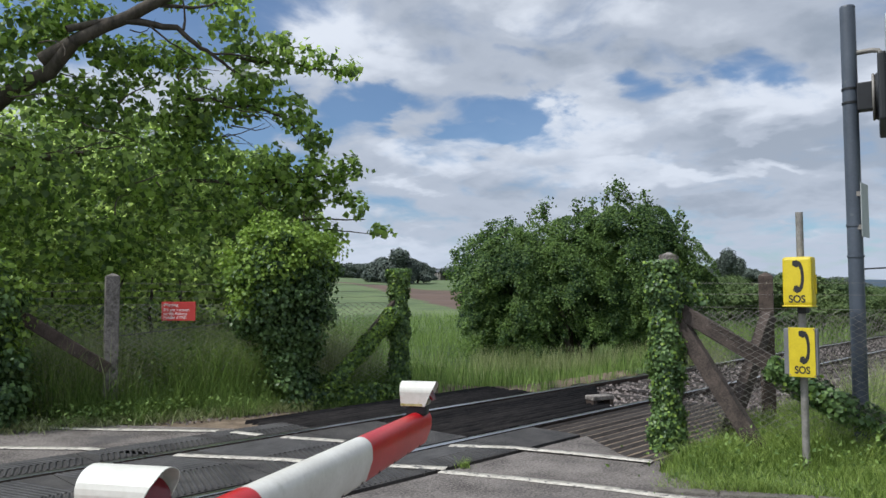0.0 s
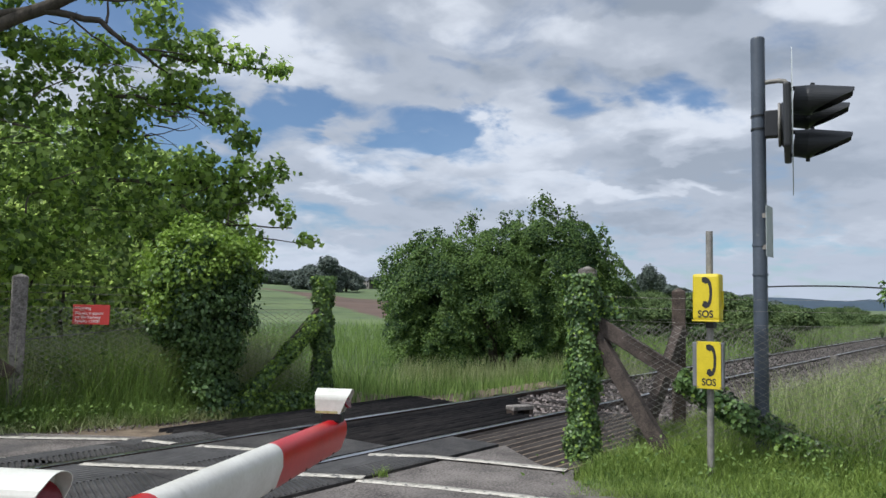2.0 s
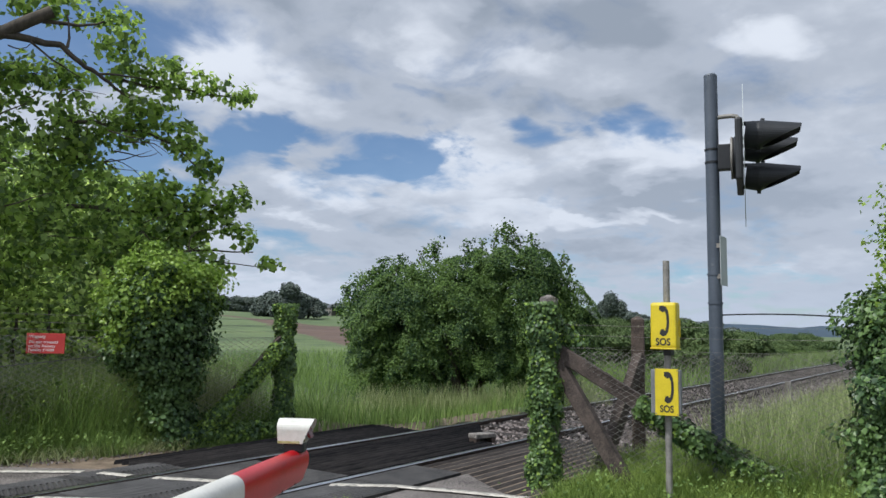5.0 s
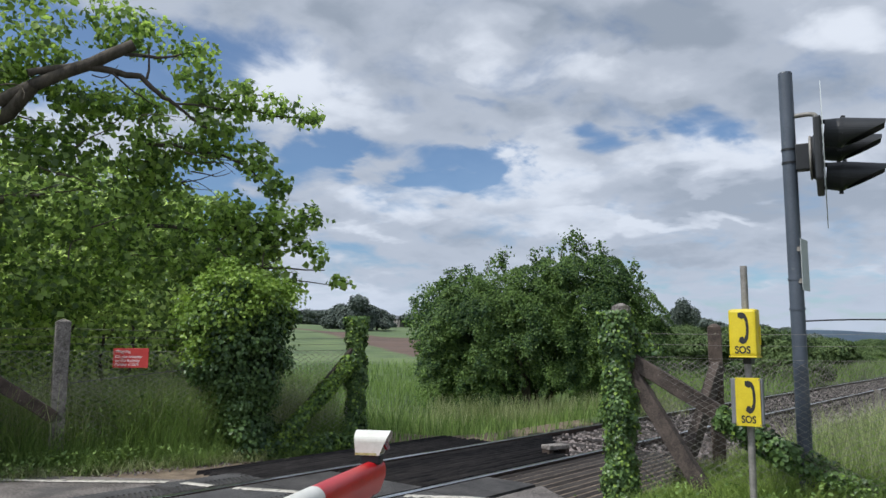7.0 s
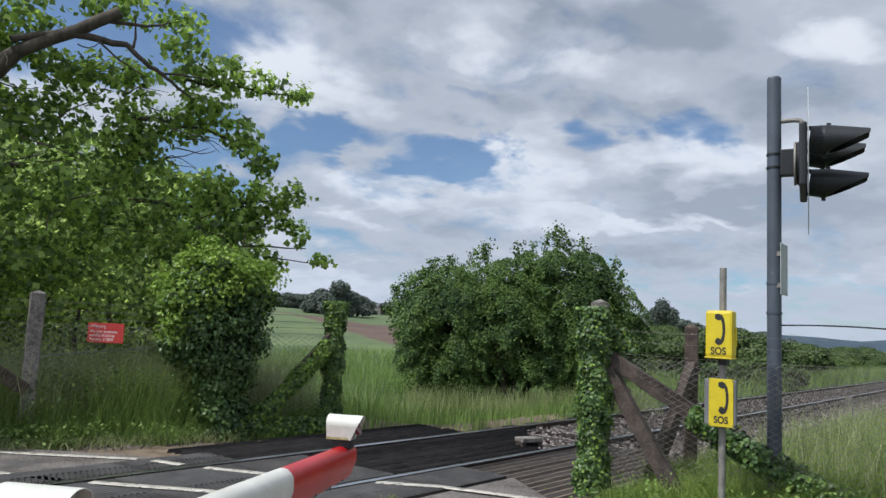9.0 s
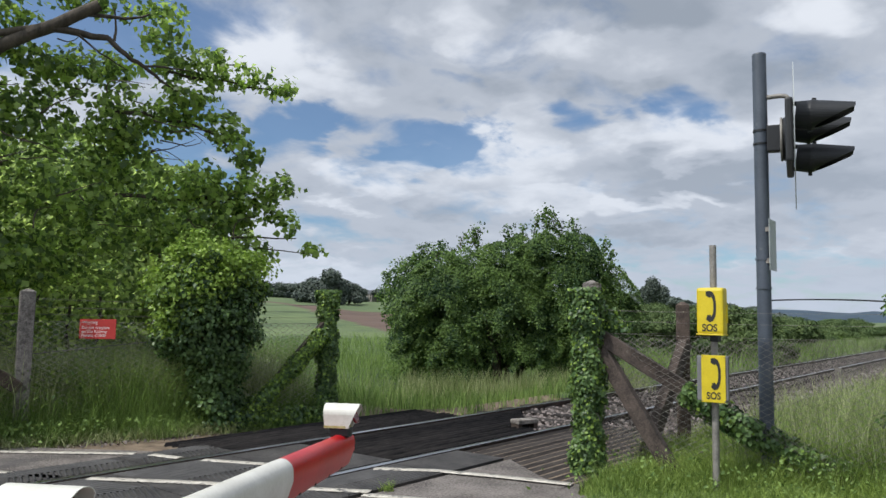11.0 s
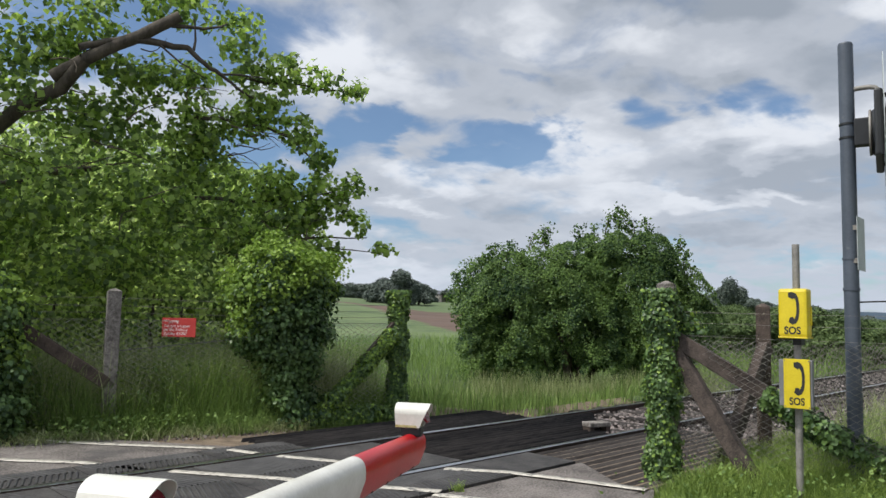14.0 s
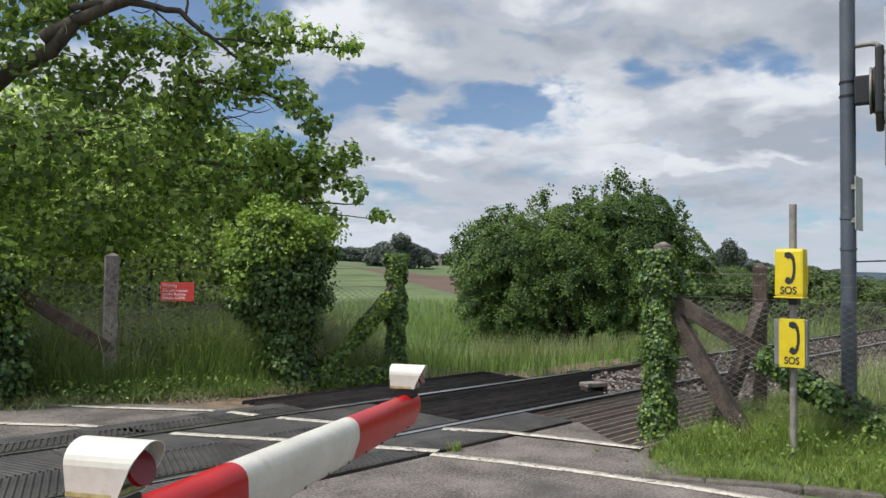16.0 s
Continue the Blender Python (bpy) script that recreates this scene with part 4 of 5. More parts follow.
# ---- fences ----
def mesh_panel(name, a, b, z0, z1, parent, cell=0.055, r=0.0024, material="steel"):
    """Chain link: zigzag wires as thin three-sided tubes between two plan points."""
    a, b = np.array(a, float), np.array(b, float)
    L = np.linalg.norm(b - a)
    d = (b - a) / L
    n = int(L / cell)
    m = int((z1 - z0) / cell * 1.8)
    V, F = [], []
    off = np.array([(0, 1), (0.87, -0.5), (-0.87, -0.5)]) * r
    nrm = np.array((-d[1], d[0]))
    for k in range(n + 1):
        pts = []
        for j in range(m + 1):
            s = min(max((k + (0.48 if (j + k) % 2 else -0.48)) * cell, 0), L)
            q = a + d * s + nrm * (r * (1 if (j + k) % 2 else -1) + 0.012 * math.sin(s * 3 + j * 0.4))
            pts.append((q[0], q[1], z0 + j * cell / 1.8))
        base = len(V)
        for p in pts:
            for u, w in off:
                V.append((p[0] + d[0] * u + nrm[0] * w, p[1] + d[1] * u + nrm[1] * w, p[2]))
        for j in range(m):
            for e in range(3):
                i0, i1 = base + 3 * j + e, base + 3 * j + (e + 1) % 3
                F.append((i0, i1, i1 + 3, i0 + 3))
    return np_part(name, V, F, M[material], parent)


def wire(a, b, sag, r, parent, name="wire", material=None, seg=14):
    a, b = Vector(a), Vector(b)
    P = [a.lerp(b, k / seg) - Vector((0, 0, sag * 4 * (k / seg) * (1 - k / seg))) for k in range(seg + 1)]
    v, f = tube(P, [r] * len(P), 5)
    return np_part(name, v, f, material or M["steel"], parent)


def post_mesh(x, y, h, w, cap=0.03):
    """A square concrete post with chamfered edges and a shallow pointed top."""
    bm = bmesh.new()
    box(bm, -w / 2, w / 2, -w / 2, w / 2, -0.2, h - cap, bevel=0.012)
    r = bmesh.ops.create_cone(bm, cap_ends=True, segments=4, radius1=w * 0.66, radius2=0.02, depth=cap, matrix=pose(0, 0, h - cap / 2, 0, 0, 45))
    return bm


def ivy_on(name, axis_pts, radius, n, parent, size=0.06, young=0.15):
    """Ivy leaves round a line of points; the upper ones partly young and bright."""
    A = np.array(axis_pts, float)
    k = rng.integers(0, len(A) - 1, n)
    t = rng.uniform(0, 1, (n, 1))
    base = A[k] * (1 - t) + A[k + 1] * t
    d = A[k + 1] - A[k]
    d /= np.linalg.norm(d, axis=1, keepdims=True)
    o = rng.normal(0, 1, (n, 3))
    o -= d * (o * d).sum(1, keepdims=True)
    o /= np.linalg.norm(o, axis=1, keepdims=True)
    lump = 1 + 0.13 * np.sin(base[:, 2:3] * 9 + base[:, 0:1] * 7) + 0.12 * np.sin(base[:, 2:3] * 21 + o[:, 0:1] * 4)
    P = base + o * radius * lump * rng.uniform(0.55, 1.15, (n, 1))
    out = o + np.array((0, 0, 0.35))
    y = rng.uniform(0, 1, n) < young
    v, f = leaf_quads(P[~y], out[~y], size, 0.6, 0.45, 0.95)
    np_part(name, v, f, M["ivy"], parent)
    if y.any():
        v, f = leaf_quads(P[y] + o[y] * 0.02, out[y], size * 0.9, 0.5, 0.5, 0.95)
        np_part(name, v, f, M["ivynew"], parent)


def build_left_fence():
    f = thing("fence", "chain-link fence with barbed wire on concrete posts", "fence")
    A, B, C = (-4.1, 4.25), (-2.8, 3.86), (0.78, 2.85)
    for (x, y), h, w in ((B, 1.66, 0.155),):
        ob = part("post", post_mesh(x, y, h, w), M["concrete"], f, "weathered concrete post with a pointed top")
        ob.location, ob.rotation_euler = (x, y, 0), (0, 0, radians(-16))
    for (x, y), h in ((A, 1.75), (C, 1.72)):
        ob = part("post", post_mesh(x, y, h, 0.13), M["concrete"], f)
        ob.location, ob.rotation_euler = (x, y, 0), (0, 0, radians(-16))
    mesh_panel("mesh", A, B, 0.02, 1.3, f, 0.06, 0.0038, "oldwire")
    mesh_panel("mesh", B, C, 0.02, 1.3, f, 0.056, 0.0044, "oldwire")
    for z in (1.3, 1.38, 1.46, 1.55):
        wire((*A, z), (*B, z), 0.01, 0.0025, f)
        wire((*B, z), (*C, z), 0.02, 0.0025, f)
    wire((-2.75, 3.82, 0.93), (-0.9, 3.33, 1.12), 0.0, 0.006, f, "rail_wire")
    part("brace", beam(bmesh.new(), (-3.78, 4.08, 1.24), (-2.86, 3.78, 0.56), 0.11, 0.14, 0.014), M["brownpost"], f, "brown stained concrete brace")
    part("brace", beam(bmesh.new(), (0.72, 2.84, 1.3), (-0.35, 3.1, 0.1), 0.09, 0.1, 0.012), M["brace"], f)
    # ivy on the end post and its brace
    iv = thing("ivy", "glossy dark ivy wrapped round a fence post", "ivy", "ivy on the fences")
    ivy_on("leaves", [(0.78, 2.85, 0.0), (0.79, 2.85, 0.6), (0.78, 2.85, 1.2), (0.78, 2.85, 1.76)], 0.135, 9500, iv, 0.042, 0.07)
    iv = thing("ivy", "ivy trailing along a slanting fence brace", "ivy", "ivy on the fences")
    ivy_on("leaves", [(0.66, 2.78, 1.16), (0.2, 2.86, 0.7), (-0.5, 2.96, 0.06)], 0.09, 5200, iv, 0.046, 0.3)
    ivy_on("leaves", [(-0.9, 2.95, 0.05), (-0.2, 2.95, 0.06), (0.7, 2.75, 0.05)], 0.12, 2200, iv, 0.05, 0.2)
    # the big clump over the middle of the fence
    big = thing("ivy_bush", "tall dense ivy bush grown over the fence, bright at its crown", "bush")
    v, fc = joined([tube([(-0.9 + 0.1 * k, 3.2, -0.05), (-0.92 + 0.06 * k, 3.22, 0.6), (-1.0 + 0.2 * k, 3.15, 1.4)], [0.05, 0.045, 0.02]) for k in range(3)])
    np_part("stem", v, fc, M["bark"], big)
    foliage("crown", [((-0.95, 3.2, 1.75), (0.52, 0.45, 0.5)), ((-1.1, 3.25, 1.3), (0.52, 0.45, 0.5)), ((-0.75, 3.15, 1.15), (0.5, 0.42, 0.6)), ((-0.82, 3.18, 0.7), (0.36, 0.34, 0.45)), ((-0.78, 3.1, 0.3), (0.34, 0.32, 0.35)), ((-1.3, 3.2, 1.62), (0.3, 0.3, 0.3)), ((-0.55, 3.08, 1.6), (0.3, 0.3, 0.35))],
            M["ivy"], big, 0.052, 1900, shell=0.78, droop=0.9, ratio=0.85, spread=0.4)
    # young leaves over the top; the crown's sunlit brightness sits in their colour
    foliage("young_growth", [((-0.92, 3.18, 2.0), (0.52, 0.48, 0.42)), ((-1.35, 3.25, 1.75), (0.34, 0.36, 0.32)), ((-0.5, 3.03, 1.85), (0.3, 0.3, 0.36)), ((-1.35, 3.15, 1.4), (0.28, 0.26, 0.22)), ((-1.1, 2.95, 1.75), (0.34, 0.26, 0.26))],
            M["ivynew"], big, 0.056, 1000, "young leaves, brightened in colour as if sunlit", shell=0.85, droop=0.4)
    lf = thing("ivy_bush", "ivy bush smothering the end of the fence", "bush")
    v, fc = tube([(-4.2, 4.25, -0.05), (-4.18, 4.25, 0.9), (-4.2, 4.25, 1.5)], [0.06, 0.05, 0.02])
    np_part("stem", v, fc, M["bark"], lf)
    foliage("crown", [((-4.1, 4.15, 1.35), (0.5, 0.48, 0.5)), ((-4.05, 4.1, 0.75), (0.46, 0.45, 0.55)), ((-4.0, 4.05, 0.3), (0.42, 0.4, 0.4))], M["ivy"], lf, 0.06, 1500, droop=0.8, ratio=0.9, spread=0.4)
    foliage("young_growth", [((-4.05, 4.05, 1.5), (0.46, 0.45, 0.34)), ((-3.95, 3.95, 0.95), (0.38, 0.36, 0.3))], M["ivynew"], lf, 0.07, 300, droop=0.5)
    # warning sign
    s = thing("warning_sign", "red enamel trespass warning sign with white lettering on the fence", "sign", at=facing(-2.1, 3.62, 1.21, 225))
    part("plate", box(bmesh.new(), -0.205, 0.205, -0.115, 0.115, 0.0, 0.012, bevel=0.003), M["signred"], s)
    for k, (line, sz) in enumerate((("Warning", 0.05), ("Do not trespass", 0.048), ("on the Railway", 0.048), ("Penalty £1000", 0.048))):
        text_part(line, sz, M["signwhite"], s, Matrix.Translation((-0.18, 0.076 - 0.046 * k - (0.014 if k else 0), 0.0125)), "LEFT")
    for x in (-0.18, 0.18):
        part("clip", box(bmesh.new(), x - 0.01, x + 0.01, -0.1, 0.1, -0.03, 0.0), M["steel"], s)


def build_right_fence():
    f = thing("fence", "chain-link fence with concrete posts and braces beside the track", "fence")
    P, Q, E = (0.12, -1.62), (1.54, -1.96), (0.85, -4.5)
    for (x, y), h, w, mt in ((P, 1.8, 0.16, "concrete"), (Q, 1.63, 0.14, "brownpost")):
        ob = part("post", post_mesh(x, y, h, w), M[mt], f, "weathered concrete post with a pointed top")
        ob.location, ob.rotation_euler = (x, y, 0), (0, 0, radians(20))
    mesh_panel("mesh", P, E, 0.05, 1.28, f, 0.05, 0.0034)
    mesh_panel("mesh", P, Q, 0.05, 1.25, f, 0.05, 0.0034)
    mesh_panel("mesh", Q, (14.0, -2.7), 0.0, 1.2, f, 0.075, 0.003)
    for z in (1.3, 1.42, 1.52):
        wire((*P, z), (*E, z), 0.015, 0.0012, f)
        wire((*P, z), (*Q, z), 0.01, 0.0012, f)
    part("brace", beam(bmesh.new(), (0.16, -1.7, 1.26), (0.85, -3.62, 0.02), 0.11, 0.145, 0.014), M["brace"], f, "brown stained concrete brace")
    part("brace", beam(bmesh.new(), (0.16, -1.68, 1.16), (0.22, -2.42, 0.0), 0.11, 0.14, 0.014), M["brace"], f)
    part("brace", beam(bmesh.new(), (1.5, -2.0, 1.2), (0.80, -1.86, 0.1), 0.11, 0.135, 0.014), M["brace"], f)
    iv = thing("ivy", "thick ivy covering a concrete gate post", "ivy", "ivy on the fences")
    ivy_on("leaves", [(0.08, -1.6, 0.0), (0.08, -1.6, 0.6), (0.08, -1.6, 1.2), (0.07, -1.58, 1.72)], 0.14, 12500, iv, 0.037, 0.08)
    iv = thing("ivy", "ivy trailing along a slanting fence brace", "ivy", "ivy on the fences")
    ivy_on("leaves", [(0.36, -2.4, 0.8), (0.5, -2.85, 0.52), (0.68, -3.35, 0.25), (0.9, -3.85, 0.08)], 0.1, 4200, iv, 0.048, 0.04)
    ivy_on("leaves", [(0.2, -1.7, 1.5), (0.3, -1.75, 1.35), (0.28, -1.85, 1.25)], 0.1, 160, iv, 0.05, 0.3)
    rb = thing("ivy_bush", "ivy-covered hedge closing the fence beside the road", "bush")
    v, fc = tube([(0.95, -4.55, -0.05), (0.98, -4.6, 1.0), (1.2, -4.8, 2.2)], [0.08, 0.06, 0.03])
    np_part("stem", v, fc, M["bark"], rb)
    foliage("crown", [((0.84, -4.54, 1.4), (0.55, 0.5, 0.45)), ((0.82, -4.54, 0.9), (0.52, 0.45, 0.6)), ((0.76, -4.46, 0.35), (0.52, 0.45, 0.5))], M["ivy"], rb, 0.047, 2400, droop=0.8, ratio=0.9, spread=0.4)
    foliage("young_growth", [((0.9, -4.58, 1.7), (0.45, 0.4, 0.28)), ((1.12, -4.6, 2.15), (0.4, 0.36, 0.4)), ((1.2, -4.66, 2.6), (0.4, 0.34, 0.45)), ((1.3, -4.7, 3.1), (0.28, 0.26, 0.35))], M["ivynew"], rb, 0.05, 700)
    c = thing("cable", "thin black cable slung across to the hedge", "cable")
    wire((0.62, -3.06, 1.62), (0.95, -4.4, 1.58), -0.03, 0.007, c, "strand", M["black"])
    mk = thing("marker_post", "short weathered concrete marker post beside the track", "post")
    part("shaft", box(bmesh.new(), 10.6, 10.72, -1.75, -1.63, -0.1, 0.5, bevel=0.01), M["concrete"], mk)


def build_trackbox():
    t = thing("track_block", "pale concrete block lying on the end of the timber guards", "concrete block")
    part("block", box(bmesh.new(), -0.17, 0.17, -0.09, 0.09, 0.0, 0.055, pose(2.12, 0.42, 0.035, 0, 0, -20), 0.012), M["concrete"], t)
    part("foot", box(bmesh.new(), -0.16, -0.1, -0.08, 0.08, -0.2, 0.0, pose(2.12, 0.42, 0.035, 0, 0, -20)), M["railside"], t)
    part("foot", box(bmesh.new(), 0.1, 0.16, -0.08, 0.08, -0.2, 0.0, pose(2.12, 0.42, 0.035, 0, 0, -20)), M["railside"], t)


build_left_fence()
build_right_fence()
build_trackbox()


# ---- trees and bushes ----
def limb(a, b, r0, r1, bend=0.15, n=7, sagz=0.0):
    a, b = np.array(a, float), np.array(b, float)
    L = np.linalg.norm(b - a)
    w = rng.normal(0, bend * L * 0.35, 3)
    P = []
    for k in range(n):
        t = k / (n - 1)
        p = a + (b - a) * t + w * math.sin(math.pi * t) + rng.normal(0, 0.012 * L, 3) * (0 < t < 1)
        p[2] += sagz * math.sin(math.pi * t)
        P.append(tuple(p))
    return tube(P, [r0 + (r1 - r0) * k / (n - 1) for k in range(n)], 7)


BOUGHS = []


def build_poplar():
    """A broad tree behind the fence; its boughs reach over the crossing and sway."""
    t = thing("tree", "large leafy poplar overhanging the fence", "tree")
    v, f = joined([limb((-4.6, 7.2, -0.2), (-4.3, 6.8, 3.2), 0.3, 0.22, 0.05), limb((-4.3, 6.8, 3.1), (-3.6, 6.0, 7.5), 0.2, 0.07),
                   limb((-4.3, 6.8, 2.9), (-3.04, 4.64, 4.55), 0.115, 0.086, 0.02), limb((-4.3, 6.8, 2.6), (-2.4, 5.8, 3.4), 0.1, 0.04), limb((-4.3, 6.8, 2.7), (-6.5, 5.5, 5.2), 0.12, 0.05)])
    np_part("trunk", v, f, M["bark"], t)
    tw = []
    for c in ((-2.2, 5.0, 4.5), (-1.5, 4.7, 4.2), (-1.2, 4.65, 3.4), (-2.6, 5.1, 3.7), (-0.9, 4.4, 3.9), (-3.2, 5.3, 4.4), (-0.6, 4.25, 2.9), (-0.2, 4.0, 2.5), (-3.9, 5.3, 3.4), (-2.0, 4.9, 2.7), (-2.8, 5.2, 3.2)):
        for k in range(5):
            a = np.array(c) + rng.normal(0, 0.25, 3)
            tw.append(limb(a, a + np.array((rng.uniform(0.1, 0.7), rng.uniform(-0.6, 0.0), rng.uniform(-0.25, 0.35))), 0.011, 0.003, 0.35, 6))
    v, f = joined(tw)
    tagged(np_part("twig_growth", v, f, M["twig"], t), kind="stuff")
    def bough(base, limbs, blobs, density=330, size=0.095):
        """One bough with its own pivot at base: wood and leaves, in the bough's space."""
        b = np.array(base, float)
        w, g = joined([limb(np.array(p) - b, np.array(q) - b, r0, r1, 0.02 if r0 > 0.08 else 0.14) for p, q, r0, r1 in limbs])
        ob = np_part("bough", w, g, M["bark"], t)
        ob.location = base
        foliage("leaves", [(tuple(np.array(c) - b), r) for c, r in blobs], M["poplar"], ob, size, density * 0.72, shell=0.3, subr=0.17, droop=0.45, ratio=0.98)
        BOUGHS.append(ob)
    bough((-3.04, 4.64, 4.55), [((-3.3, 4.98, 4.33), (-2.12, 4.02, 5.23), 0.088, 0.075), ((-3.1, 4.7, 4.7), (-2.5, 4.3, 4.92), 0.05, 0.04), ((-2.52, 4.34, 4.88), (-1.96, 4.08, 4.87), 0.05, 0.038), ((-1.97, 4.08, 4.87), (-1.52, 3.98, 4.59), 0.036, 0.026), ((-1.53, 3.98, 4.6), (-1.1, 3.85, 4.35), 0.026, 0.012), ((-2.2, 4.1, 5.1), (-1.5, 3.95, 5.3), 0.03, 0.012), ((-1.9, 4.05, 4.85), (-1.95, 4.0, 5.25), 0.02, 0.008), ((-1.52, 3.98, 4.6), (-0.9, 3.9, 4.68), 0.018, 0.008), ((-2.3, 4.2, 4.85), (-1.75, 4.0, 4.5), 0.016, 0.007)],
          [((-1.9, 4.5, 5.6), (0.7, 0.5, 0.35)), ((-1.2, 4.2, 5.3), (0.4, 0.4, 0.4)), ((-2.9, 5.0, 5.2), (0.5, 0.5, 0.4)), ((-0.95, 4.1, 4.85), (0.4, 0.35, 0.3)), ((-2.1, 4.7, 4.55), (0.5, 0.4, 0.2)), ((-2.6, 4.95, 4.65), (0.45, 0.35, 0.25)), ((-1.6, 4.55, 4.75), (0.4, 0.3, 0.24)), ((-3.2, 5.2, 4.75), (0.4, 0.35, 0.3))], 190)
    bough((-1.1, 4.15, 4.7), [((-1.1, 4.15, 4.7), (0.3, 3.35, 4.66), 0.025, 0.008), ((-0.7, 4.0, 4.65), (-0.2, 3.7, 5.0), 0.015, 0.006)],
          [((-0.6, 3.9, 4.85), (0.35, 0.3, 0.3)), ((-0.15, 3.65, 4.78), (0.32, 0.28, 0.2)), ((0.25, 3.4, 4.66), (0.26, 0.24, 0.14)), ((-0.8, 4.0, 4.4), (0.4, 0.35, 0.25))], 260)
    bough((-1.6, 4.6, 4.1), [((-1.6, 4.6, 4.1), (-0.2, 3.9, 3.9), 0.03, 0.012), ((-0.5, 4.05, 4.0), (0.05, 3.75, 3.55), 0.015, 0.006)],
          [((-0.9, 4.3, 4.1), (0.45, 0.4, 0.28)), ((-0.35, 3.95, 4.05), (0.35, 0.3, 0.3)), ((0.0, 3.8, 3.7), (0.25, 0.25, 0.28)), ((-1.5, 4.6, 3.9), (0.5, 0.45, 0.4))], 260)
    bough((-1.4, 4.8, 3.0), [((-1.4, 4.8, 3.0), (0.45, 3.65, 3.15), 0.03, 0.01), ((-0.4, 4.2, 3.05), (0.5, 3.6, 3.3), 0.015, 0.006)],
          [((-0.5, 4.2, 3.2), (0.5, 0.4, 0.35)), ((0.1, 3.85, 3.2), (0.38, 0.3, 0.3)), ((0.5, 3.6, 3.28), (0.24, 0.22, 0.18)), ((-0.1, 3.95, 2.8), (0.4, 0.35, 0.3)), ((0.35, 3.7, 2.9), (0.22, 0.2, 0.25))], 300)
    bough((-0.9, 4.5, 2.2), [((-0.9, 4.5, 2.2), (0.7, 3.5, 2.5), 0.025, 0.008), ((0.2, 3.8, 2.35), (0.95, 3.4, 2.3), 0.012, 0.005)],
          [((-0.3, 4.15, 2.45), (0.4, 0.35, 0.4)), ((0.2, 3.85, 2.25), (0.3, 0.25, 0.3)), ((0.6, 3.55, 2.7), (0.16, 0.16, 0.25)), ((0.95, 3.4, 2.33), (0.2, 0.18, 0.12)), ((-0.1, 4.0, 1.8), (0.4, 0.3, 0.35))], 250)
    high = [((-3.5, 5.6, 4.4), (0.9, 0.8, 0.8)), ((-4.4, 5.6, 5.3), (1.0, 0.9, 0.9)), ((-5.6, 5.5, 4.6), (1.2, 1.0, 1.2)), ((-3.2, 5.6, 6.4), (1.4, 1.1, 0.8)), ((-1.5, 4.75, 4.3), (0.5, 0.4, 0.3)),
            ((-2.2, 5.05, 4.55), (0.55, 0.45, 0.4)), ((-1.5, 4.75, 3.75), (0.5, 0.42, 0.4)), ((-2.7, 5.2, 3.95), (0.6, 0.5, 0.45)), ((-3.3, 5.4, 4.8), (0.6, 0.5, 0.5)), ((-2.4, 5.2, 3.9), (0.9, 0.7, 0.6)), ((-4.6, 5.6, 3.6), (1.0, 0.9, 1.0))]
    low = [((-3.2, 5.4, 2.9), (1.1, 0.8, 0.7)), ((-1.9, 5.0, 3.1), (0.8, 0.6, 0.6)), ((-1.5, 4.9, 2.5), (0.8, 0.6, 0.5)), ((-2.6, 5.3, 2.1), (1.0, 0.7, 0.5)), ((-4.2, 5.8, 2.3), (1.1, 0.9, 0.8)),
           ((-0.75, 4.5, 2.8), (0.5, 0.4, 0.45)), ((-1.15, 4.7, 3.3), (0.5, 0.42, 0.45)), ((-0.5, 4.4, 2.25), (0.5, 0.38, 0.4)), ((-0.1, 4.1, 2.9), (0.35, 0.3, 0.35))]
    foliage("crown", high, M["poplar"], t, 0.1, 78, shell=0.3, subr=0.2, droop=0.45, ratio=0.98)
    foliage("crown", low, M["poplar"], t, 0.092, 150, shell=0.35, subr=0.24, droop=0.45, ratio=0.95)


